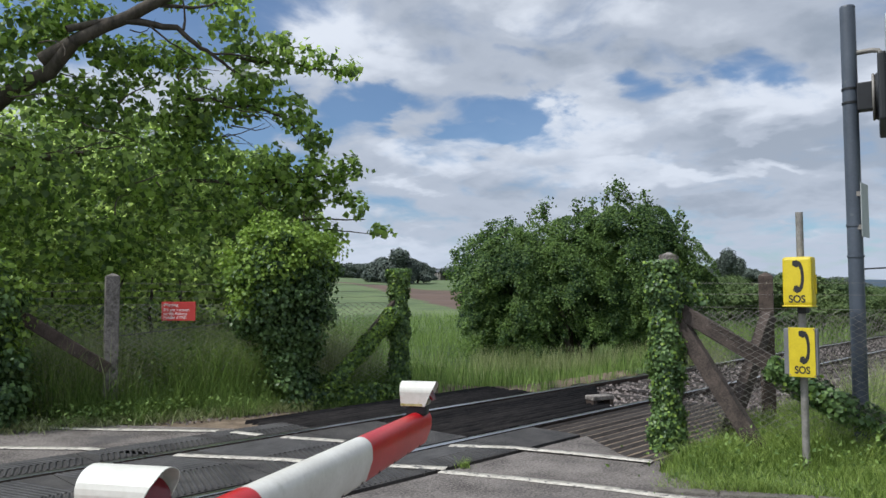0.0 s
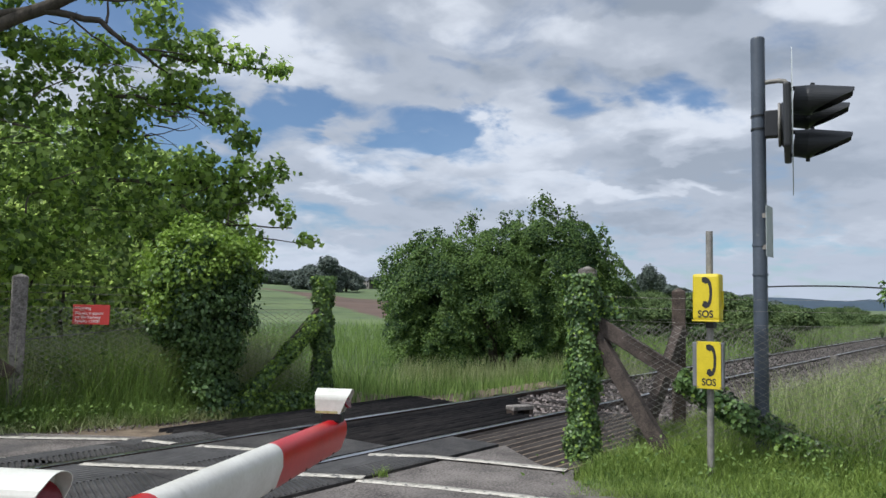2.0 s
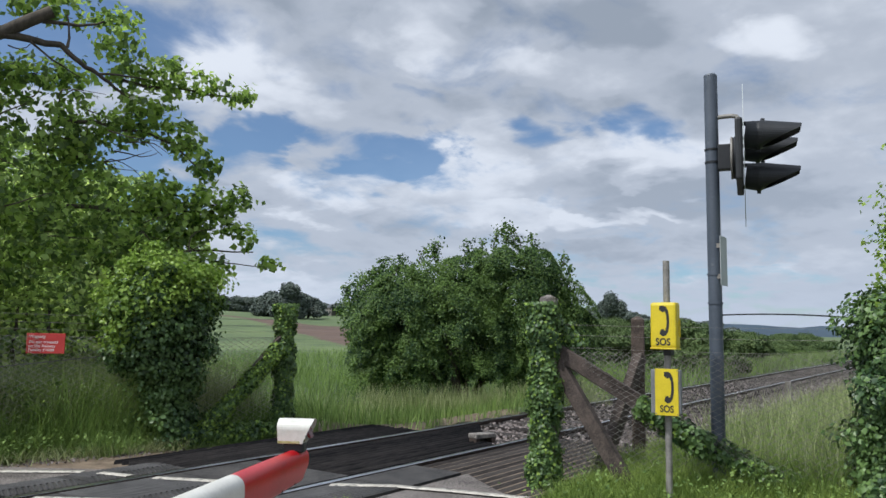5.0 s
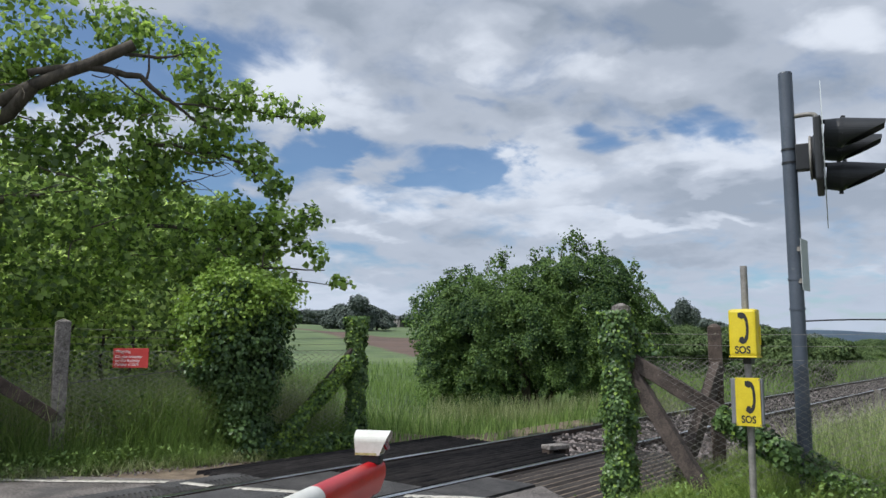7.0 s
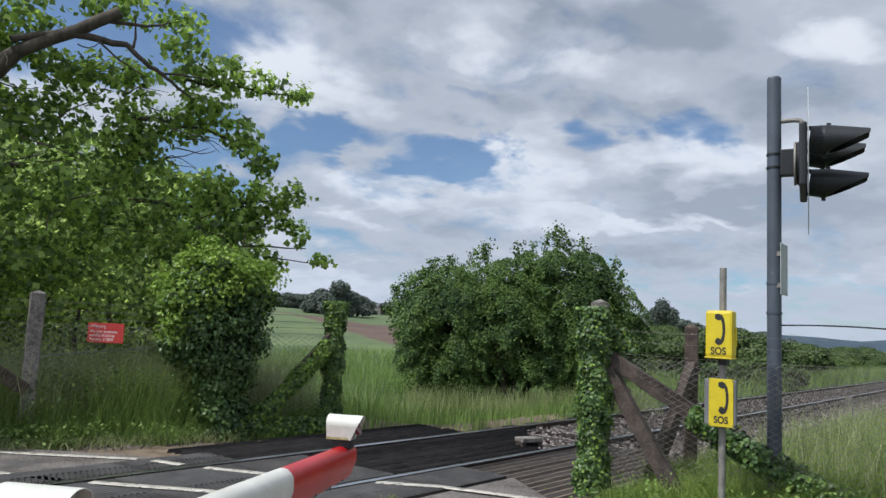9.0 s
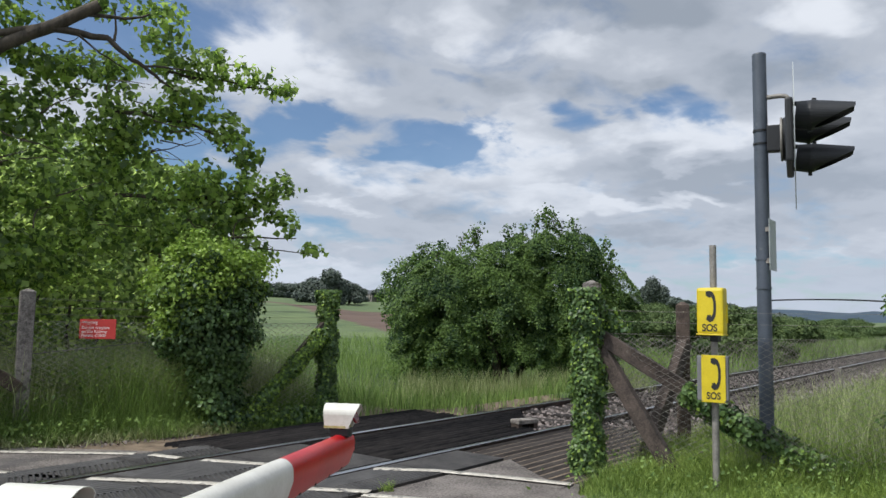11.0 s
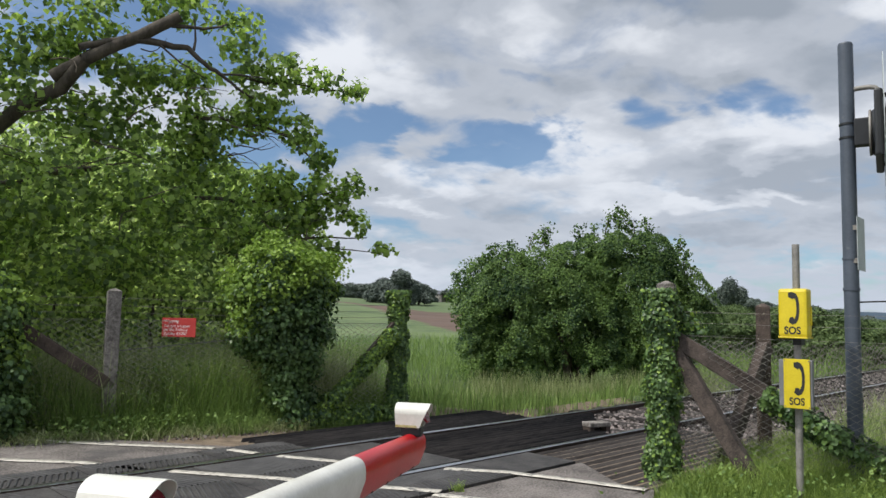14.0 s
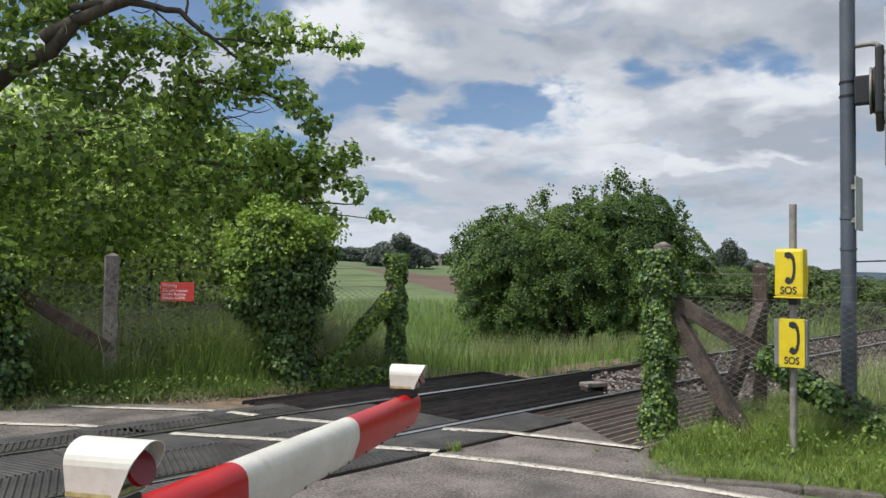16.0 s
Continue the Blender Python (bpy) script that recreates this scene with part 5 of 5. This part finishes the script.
def build_thicket():
    """Dark shrubs behind the fence under the tree."""
    for c in (((-5.4, 6.8, 1.2), (1.4, 0.9, 1.4)), ((-3.2, 6.0, 1.1), (1.3, 0.8, 1.2)), ((-1.6, 5.6, 1.3), (1.1, 0.8, 1.2)), ((-4.2, 8.0, 2.2), (2.2, 1.2, 2.2)), ((-1.2, 7.2, 2.0), (1.6, 1.2, 2.1)), ((-7.5, 8.0, 2.4), (2.4, 1.6, 2.6))):
        t = thing("shrub", "dense dark green shrub behind the fence", "shrub", "shrubs behind the fence")
        b = c[0]
        v, f = joined([limb((b[0] + 0.2 * k, b[1], -0.3), (b[0] + 0.4 * k, b[1] - 0.1, b[2] + 0.4), 0.05, 0.015) for k in (-1, 0, 1)])
        np_part("stem", v, f, M["bark"], t)
        foliage("crown", [c], M["understorey"], t, 0.09, 220, shell=0.5)
    t = thing("tree", "dense dark broadleaf tree standing behind the poplar", "tree")
    v, f = joined([limb((-0.2, 10.0, -0.5), (-0.3, 9.8, 3.2), 0.22, 0.1), limb((-0.25, 9.9, 1.4), (1.4, 9.0, 3.2), 0.1, 0.03), limb((-0.25, 9.9, 1.2), (-2.2, 10.4, 3.2), 0.1, 0.03)])
    np_part("trunk", v, f, M["bark"], t)
    blobs = []
    for az, top in ((78, 4.6), (74, 4.9), (70.5, 4.6), (67, 5.0), (63.5, 4.8), (60.5, 4.4), (58, 3.7)):
        for z, rr in ((top - 1.0, 1.0), (top - 2.2, 1.15), (top - 3.4, 1.1)):
            d = 15.0 + rng.normal(0, 0.5)
            blobs.append(((-6.2 + d * math.cos(radians(az)), -5 + d * math.sin(radians(az)), max(z, 0.7)), (rr, rr, rr * 0.95)))
    foliage("crown", blobs, M["understorey"], t, 0.13, 150, shell=0.6, subr=0.3, droop=0.4)
    t = thing("conifer", "dark narrow conifer standing behind the broadleaf tree", "tree")
    base = np.array((-0.4, 12.5, 0.0))
    v, f = limb(base - (0, 0, 0.5), base + (0, 0, 6.0), 0.18, 0.02, 0.0)
    np_part("trunk", v, f, M["bark"], t)
    blobs = [((base[0] + 0.7 * (1 - k / 16) * math.cos(2.4 * k), base[1] + 0.7 * (1 - k / 16) * math.sin(2.4 * k), 1.2 + 0.3 * k), (1.0 - 0.055 * k, 1.0 - 0.055 * k, 0.3)) for k in range(17)]
    foliage("crown", blobs, M["conifer"], t, 0.13, 240, ratio=0.25)


def build_hawthorn():
    t = thing("bush", "large rounded hawthorn bush beside the railway", "bush")
    c = np.array((7.9, 4.75, 0))
    v, f = joined([limb(c + (0.3 * k, 0.1 * k, -0.3), c + (0.8 * k, -0.5 * k, 2.4), 0.09, 0.02) for k in (-2, -1, 0, 1, 2)])
    np_part("stem", v, f, M["bark"], t)
    r, u = np.array((0.70, -0.71)), np.array((0.71, 0.70))
    def at(s, d, z):
        return (c[0] + r[0] * s + u[0] * d, c[1] + r[1] * s + u[1] * d, z)
    def top(q):
        return np.interp(q, [-2.6, -2.35, -2.05, -1.6, -1.0, 0.0, 0.6, 1.2, 1.8, 2.3, 2.7, 2.9], [0.9, 1.8, 2.4, 2.8, 3.05, 3.2, 3.45, 3.65, 3.5, 3.15, 2.4, 1.2])
    foliage("crown", [(at(q, 0.35, (top(q) - 0.3) * k), (0.62, 0.7, 0.55)) for q in np.linspace(-1.95, 2.3, 9) for k in (0.22, 0.5, 0.8)], M["hawthorn"], t, 0.075, 330, shell=0.55, subr=0.2, droop=0.3)
    # arching sprays in tiers, each hanging over the one below
    n = 360
    q = rng.uniform(-2.4, 2.75, n)
    e = rng.uniform(0, 1, n) ** 0.7
    turn = rng.uniform(-1.25, 1.25, n)
    z = top(q) * (0.1 + 0.88 * e)
    bulge = 1.25 * np.sqrt(np.clip(1 - (q / 3.0) ** 2, 0.05, 1)) * np.sqrt(np.clip(1.02 - e ** 3, 0.03, 1)) * (0.8 + 0.2 * np.sin(4.1 * q + 3 * e))
    P, O = [], []
    for k in range(n):
        out = np.array((*(r * math.sin(turn[k]) - u * math.cos(turn[k])), 0.0))
        start = np.array(at(q[k], -bulge[k] * 0.72 + 0.1, z[k]))
        L, m = rng.uniform(0.45, 0.95), int(rng.uniform(380, 720))
        s = rng.uniform(0, 1, (m, 1)) ** 0.8
        side = np.array((-out[1], out[0], 0.0))
        w = 0.30 * L * np.sin(math.pi * (0.12 + 0.82 * s)) * rng.normal(0, 0.6, (m, 1))
        rise = rng.uniform(0.1, 0.45) * (0.5 + e[k])
        pts = start + out * L * s * 0.8 + side * w + np.array((0, 0, 1.0)) * (rise * L * s - 0.95 * L * s * s - 0.5 * np.abs(w) + rng.normal(0, 0.025, (m, 1)))
        P.append(pts), O.append(np.repeat((out * 0.55 + np.array((0, 0, 0.75)))[None], m, 0) + side * w * 1.2)
    P, O = np.concatenate(P), np.concatenate(O)
    keep = P[:, 2] > 0.02
    v, f = leaf_quads(P[keep], O[keep], 0.046, 0.5, 0.45, 0.75)
    np_part("outer_sprays", v, f, M["hawthorn"], t)
    V = []
    tips = []
    for s, z, h in ((-1.0, 2.9, 0.5), (-0.8, 2.95, 0.55), (-0.6, 2.95, 0.45), (0.35, 3.1, 0.5), (0.7, 3.3, 0.55), (1.0, 3.4, 0.5), (1.4, 3.4, 0.5), (1.8, 3.3, 0.45), (2.4, 2.9, 0.4), (2.6, 2.6, 0.4), (-1.7, 2.6, 0.35), (0.1, 3.0, 0.5), (1.2, 3.45, 0.5)):
        a = np.array(at(s, 0, z))
        b = a + np.array((rng.normal(0, 0.2), rng.normal(0, 0.2), h))
        V.append(limb(a, b, 0.012, 0.004, 0.3))
        tips += [((a * (1 - q) + b * q), (0.1, 0.1, 0.1)) for q in (0.3, 0.6, 0.9)]
    v, f = joined(V)
    np_part("sprays", v, f, M["twig"], t)
    foliage("spray_leaves", [(tuple(p), q) for p, q in tips], M["hawthorn"], t, 0.075, 260)
    d = thing("tree", "darker thorn tree standing behind the hawthorn", "tree")
    q = np.array((11.95, 11.05, 0))
    v, f = limb(q - (0, 0, 0.5), q + (0, 0, 2.5), 0.12, 0.04)
    np_part("trunk", v, f, M["bark"], d)
    foliage("crown", [(tuple(q + (0, 0, 2.0)), (1.3, 1.2, 1.5)), (tuple(q + (0.5, -0.5, 3.0)), (1.0, 1.0, 0.9)), (tuple(q + (0.2, -0.2, 0.9)), (1.2, 1.1, 0.9))], M["hawthorn"], d, 0.09, 380)


def far_tree(x, y, h, w, name="tree", label="distant round-headed tree on the hillside", group="distant trees"):
    t = thing(name, label, "tree", group)
    z = float(ground_z(x, y))
    v, f = limb((x, y, z - 1), (x, y, z + h * 0.6), w * 0.06, w * 0.02)
    np_part("trunk", v, f, M["bark"], t)
    low = 0.1 if name == "shrub" else 0.16
    bl = [((x + rng.normal(0, w * 0.24), y + rng.normal(0, w * 0.24), z + h * rng.uniform(low, 0.74)), (w * rng.uniform(0.2, 0.34), w * 0.3, h * rng.uniform(0.16, 0.26))) for _ in range(9)]
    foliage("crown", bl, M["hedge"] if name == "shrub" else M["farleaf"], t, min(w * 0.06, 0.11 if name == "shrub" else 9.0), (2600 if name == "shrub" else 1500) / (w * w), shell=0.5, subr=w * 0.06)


def build_far():
    # woods along the ridge, single trees
    for k in range(44):
        a = radians(37 + 24 * k / 43 + rng.normal(0, 0.35))
        r = 300 + rng.uniform(-25, 40)
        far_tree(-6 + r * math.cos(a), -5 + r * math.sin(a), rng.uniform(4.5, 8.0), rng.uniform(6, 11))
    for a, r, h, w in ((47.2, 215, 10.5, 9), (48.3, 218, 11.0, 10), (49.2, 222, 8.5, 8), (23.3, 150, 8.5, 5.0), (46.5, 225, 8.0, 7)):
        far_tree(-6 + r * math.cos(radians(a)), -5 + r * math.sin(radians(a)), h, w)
    # hedge trees beyond the track
    for k in range(16):
        x = 34 + 4.2 * k + rng.normal(0, 1)
        far_tree(x, 6.2 + 0.09 * (x - 34) + rng.normal(0, 0.6), rng.uniform(0.9, 1.4), rng.uniform(2.4, 4.2), "shrub", "hedgerow shrub beyond the railway line", "hedgerow shrubs")
    for k in range(14):
        x = 48 + 4.5 * k + rng.normal(0, 1)
        far_tree(x, 11.5 + 0.06 * (x - 48) + rng.normal(0, 0.8), rng.uniform(1.5, 2.1), rng.uniform(3.4, 5.4), "shrub", "hedgerow shrub beyond the railway line", "hedgerow shrubs")
    # taller shrubs where the hedge comes nearest
    for a, r, h, w in ((15.2, 34, 2.2, 2.4), (16.6, 33, 2.5, 2.6), (18.2, 31, 2.7, 2.8), (19.6, 33, 2.5, 2.6), (21.0, 38, 2.2, 2.8), (16.0, 28, 1.4, 1.8), (18.9, 27, 1.3, 1.8), (22.6, 44, 2.1, 3.0)):
        far_tree(-6 + r * math.cos(radians(a)), -5 + r * math.sin(radians(a)), h, w, "shrub", "bushy hedgerow shrub beyond the railway line", "hedgerow shrubs")
    for k in range(12):
        a, r = radians(17.5 + 0.85 * k + rng.normal(0, 0.3)), rng.uniform(27, 36)
        far_tree(-6 + r * math.cos(a), -5 + r * math.sin(a), rng.uniform(1.2, 1.9), rng.uniform(2.0, 3.2), "shrub", "bramble scrub beyond the railway line", "bramble scrub")
    # scrub on the slope behind
    for k in range(26):
        a, r = radians(rng.uniform(14, 29)), rng.uniform(130, 290)
        far_tree(-6 + r * math.cos(a), -5 + r * math.sin(a), rng.uniform(2.0, 4.5), rng.uniform(5, 9), "tree", "distant scrubby tree on the slope", "trees on the slope")
    for k in range(14):
        a, r = radians(19 + 1.35 * k), rng.uniform(70, 95)
        far_tree(-6 + r * math.cos(a), -5 + r * math.sin(a), rng.uniform(2.6, 4.2), rng.uniform(5, 8), "shrub", "distant hedgerow shrub across the field", "hedgerow shrubs")
    # long hazy hills; the blue haze is part of their base colour
    n = 90
    V, F = [], []
    for k in range(n + 1):
        a = radians(-30 + 120 * k / n)
        h = 21 + 6 * math.sin(a * 7) + 3 * math.sin(a * 23 + 1) + 1.5 * math.sin(a * 61) + (4 if abs(math.degrees(a) - 8.2) < 0.7 else 0) + 26 * float(smooth(14, 24, math.degrees(a)))
        for r, z in ((1700, -40), (2000, h), (2200, h * 0.9), (2400, -40)):
            V.append((r * math.cos(a), r * math.sin(a), z))
    for k in range(n):
        for j in range(3):
            i = 4 * k + j
            F.append((i, i + 4, i + 5, i + 1))
    tagged(np_part("distant_hills", V, F, M["hill"]), "blue hazy wooded hills on the horizon", "hills", kind="structure")
    # farmhouses on the ridge
    for a, r, l in ((44.6, 300, 5), (43.9, 304, 4), (50.5, 304, 5)):
        x, y = -6 + r * math.cos(radians(a)), -5 + r * math.sin(radians(a))
        z = float(ground_z(x, y))
        t = thing("house", "distant grey stone farmhouse with a slate roof", "house", "farmhouses on the ridge", at=pose(x, y, z + 0.6, 0, 0, a - 60) @ Matrix.Diagonal((0.62, 0.9, 0.62, 1)))
        part("wall", box(bmesh.new(), -3, 3, -l / 2, l / 2, -1, 4.2), M["plaster"], t)
        bm = bmesh.new()
        vs = [bm.verts.new(p) for p in ((-3.4, -l / 2 - .3, 4.2), (3.4, -l / 2 - .3, 4.2), (0, -l / 2 - .3, 6.6), (-3.4, l / 2 + .3, 4.2), (3.4, l / 2 + .3, 4.2), (0, l / 2 + .3, 6.6))]
        for q in ((0, 1, 2), (3, 5, 4), (0, 2, 5, 3), (1, 4, 5, 2), (0, 3, 4, 1)):
            bm.faces.new([vs[i] for i in q])
        part("roof", bm, M["slate"], t)
        for yy in (-l / 4, l / 4):
            for zz in (1.0, 2.8):
                part("window", box(bmesh.new(), -3.05, -2.98, yy - 0.5, yy + 0.5, zz, zz + 1.1), M["glass"], t)


build_poplar()
build_thicket()
build_hawthorn()
build_far()


# ---- grass ----
def scatter(n, x0, x1, y0, y1, keep):
    p = np.stack([rng.uniform(x0, x1, n), rng.uniform(y0, y1, n)], 1)
    return p[keep(p[:, 0], p[:, 1])]


def kerb_x(y):
    return np.interp(y, [-8, -5.6, -4.4, -3.6, -3.13, -2.58, -2.2, -1.9], [0.5, 0.0, -0.32, -0.55, -0.74, -1.08, -1.31, -0.6]) + 0.02


def build_grass():
    def stuff(name, label, xy, h, lean, w, material="grass"):
        v, f = grass_mesh(xy, h, lean, w, ground_z)
        tagged(np_part(name, v, f, M[material]), label, "grass", kind="stuff")
    fence_y = lambda x: 4.25 - 0.278 * (x + 4.1)
    # short verge by the kerb
    p = scatter(105000, -1.4, 3.2, -6.5, -1.75, lambda x, y: (x > kerb_x(y)) & (x < 2.8))
    h = 0.09 + 0.24 * smooth(0.3, 1.6, p[:, 0] - kerb_x(p[:, 1])) * (0.55 + 0.45 * smooth(-2.2, -3.4, p[:, 1])) + 0.08 * np.sin(p[:, 0] * 5) * np.sin(p[:, 1] * 4)
    stuff("verge_grass", "bright uneven verge grass behind the kerb", p, np.maximum(h, 0.07), 0.75, 0.003, "verge")
    p = scatter(34000, 0.5, 14, -9, -2.1, lambda x, y: (y < -2.0 - 0.06 * x) & ((x > 2.4) | (y < -2.5)))
    stuff("rough_grass", "rough dry grass beside the track", p, 0.45, 0.5, 0.004)
    p = scatter(24000, 0.7, 14, -9, -2.2, lambda x, y: (y < -2.1 - 0.06 * x) & ((x > 2.4) | (y < -2.7)))
    stuff("seed_grass", "pale seeding grass beside the track", p, 0.6, 0.4, 0.004, "straw")
    # by the far fence
    p = scatter(70000, -6, 1.2, 2.6, 6.0, lambda x, y: (y > fence_y(x) - 0.55 + 0.12 * np.sin(x * 5)) & (x > edge_x(y) + 0.25) & (x < 1.0))
    h = 0.22 + 0.62 * smooth(-0.5, -0.05, p[:, 1] - fence_y(p[:, 0])) * (0.8 + 0.3 * np.sin(3 * p[:, 0])) * (1 - 0.72 * smooth(-0.9, -0.4, p[:, 0]))
    stuff("tall_grass", "tall meadow grass growing through the fence", p, h, 0.65, 0.0038)
    p = scatter(15000, -4.5, 1.0, 2.9, 5.5, lambda x, y: (y > fence_y(x) - 0.1 + 0.5 * (x > -0.6)) & (x > edge_x(y) + 0.3))
    stuff("seed_grass", "pale seeding grass along the fence", p, 0.95, 0.35, 0.004, "straw")
    p = np.array((-1.74, -0.74)) + rng.normal(0, 0.03, (90, 2))
    v, f = grass_mesh(p, 0.075, 0.9, 0.002, lambda x, y: 0.02 + 0 * x)
    tagged(np_part("grass_tuft", v, f, M["verge"]), "small grass tuft sprouting from a panel joint", "grass tuft")
    # meadow behind the track
    p = scatter(95000, 0.6, 26, 1.75, 22, lambda x, y: ((y > 2.55) | (x > 2.4)) & (rng.uniform(0, 1, len(x)) < np.clip(7 / np.hypot(x + 2, y), 0.05, 1)))
    stuff("meadow_grass", "long green meadow grass beyond the rails", p, 0.36 + 0.12 * np.sin(p[:, 0]), 0.45, 0.006)
    p = scatter(16000, 12, 60, 1.9, 10, lambda x, y: y > 1.9)
    stuff("bank_grass", "rough tall grass on the far side of the line", p, 0.6, 0.4, 0.012)
    s, o = rng.uniform(-2.4, 2.8, 2400), rng.uniform(0, 0.9, 2400) ** 1.4
    p = np.stack([7.0 + 0.70 * s - 0.71 * o, 3.84 - 0.71 * s - 0.70 * o], 1)
    stuff("seed_grass", "tall pale grass heads at the foot of the bush", p, 0.55, 0.3, 0.0042, "straw")
    p = scatter(1500, 2.5, 20, 3.0, 5.5, lambda x, y: y > 3.2)
    stuff("seed_grass", "pale seeding grass in front of the bush", p, 0.55, 0.3, 0.0045, "straw")


build_grass()


def build_weeds():
    """Broad-leaved weeds, dead stalks and gravel along the fence and the verge."""
    def weeds(name, label, xy, h, size, material):
        n = len(xy)
        z = ground_z(xy[:, 0], xy[:, 1]) + h * rng.uniform(0.15, 1.0, n)
        P = np.stack([xy[:, 0], xy[:, 1], z], 1)
        out = rng.normal(0, 0.6, (n, 3))
        out[:, 2] = 0.8
        v, f = leaf_quads(P, out, size, 0.1, 0.4, 0.55)
        tagged(np_part(name, v, f, M[material]), label, "weeds", kind="stuff")
    fy = lambda x: 4.25 - 0.278 * (x + 4.1)
    def clumps(n, centres, r):
        c = np.array(centres)[rng.integers(0, len(centres), n)]
        return c + rng.normal(0, r, (n, 2))
    cs = [(x, fy(x) - 0.3 + rng.normal(0, 0.12)) for x in rng.uniform(-3.9, -1.3, 26)]
    weeds("weeds", "bright low weeds along the foot of the fence", clumps(1500, cs, 0.14), 0.26, 0.05, "grass")
    cs = [(x, fy(x) + rng.uniform(0, 0.8)) for x in rng.uniform(-3.9, -0.5, 40)]
    weeds("weeds", "nettles and weeds growing through the fence", clumps(5000, cs, 0.2), 0.8, 0.06, "shade")
    cs = [(float(kerb_x(y)) + rng.uniform(0.25, 1.6), y) for y in rng.uniform(-4.6, -1.9, 46)]
    weeds("weeds", "mixed weeds in the verge by the telephone post", clumps(1100, cs, 0.2), 0.3, 0.04, "grass")
    xs = rng.uniform(-4.0, 0.6, 2600)
    p = np.stack([xs, np.minimum(fy(xs) - 0.5 + rng.normal(0, 0.12, len(xs)), 9)], 1)
    v, f = grass_mesh(p, 0.16, 1.4, 0.004, ground_z)
    tagged(np_part("dry_litter", v, f, M["straw"]), "dry stalks and litter along the road's far edge", "litter", kind="stuff")
    p = scatter(3000, -3.9, 0.4, 2.3, 4.0, lambda x, y: (y < fy(x) - 0.35) & (y > fy(x) - 0.85) & (x > edge_x(y) + 0.1))
    n = len(p)
    P = np.stack([p[:, 0], p[:, 1], ground_z(p[:, 0], p[:, 1]) + 0.012], 1)
    o = np.zeros((n, 3)) + (0, 0, 1.0)
    v, f = leaf_quads(P, o, 0.035, 0.0, 0.5, 0.9)
    tagged(np_part("gravel", v, f, M["ballast"]), "scattered gravel and grit at the road's edge", "gravel", kind="stuff")


build_weeds()


# ---- movement ----
def motions():
    """Boughs nod in the wind about their pivots."""
    for i, ob in enumerate(BOUGHS):
        base = tuple(ob.location)
        rows = []
        for k in range(33):
            t = 0.5 * k
            s = math.sin(2 * math.pi * t / (3.1 + 0.4 * i) + i) + 0.5 * math.sin(2 * math.pi * t / (1.7 + 0.2 * i) + 2 * i)
            c = math.cos(2 * math.pi * t / (2.6 + 0.3 * i) + 1.3 * i)
            rows.append((t, pose(*base, 0.9 * s, 1.1 * s, 0.9 * c)))
        walk(ob, rows)


motions()
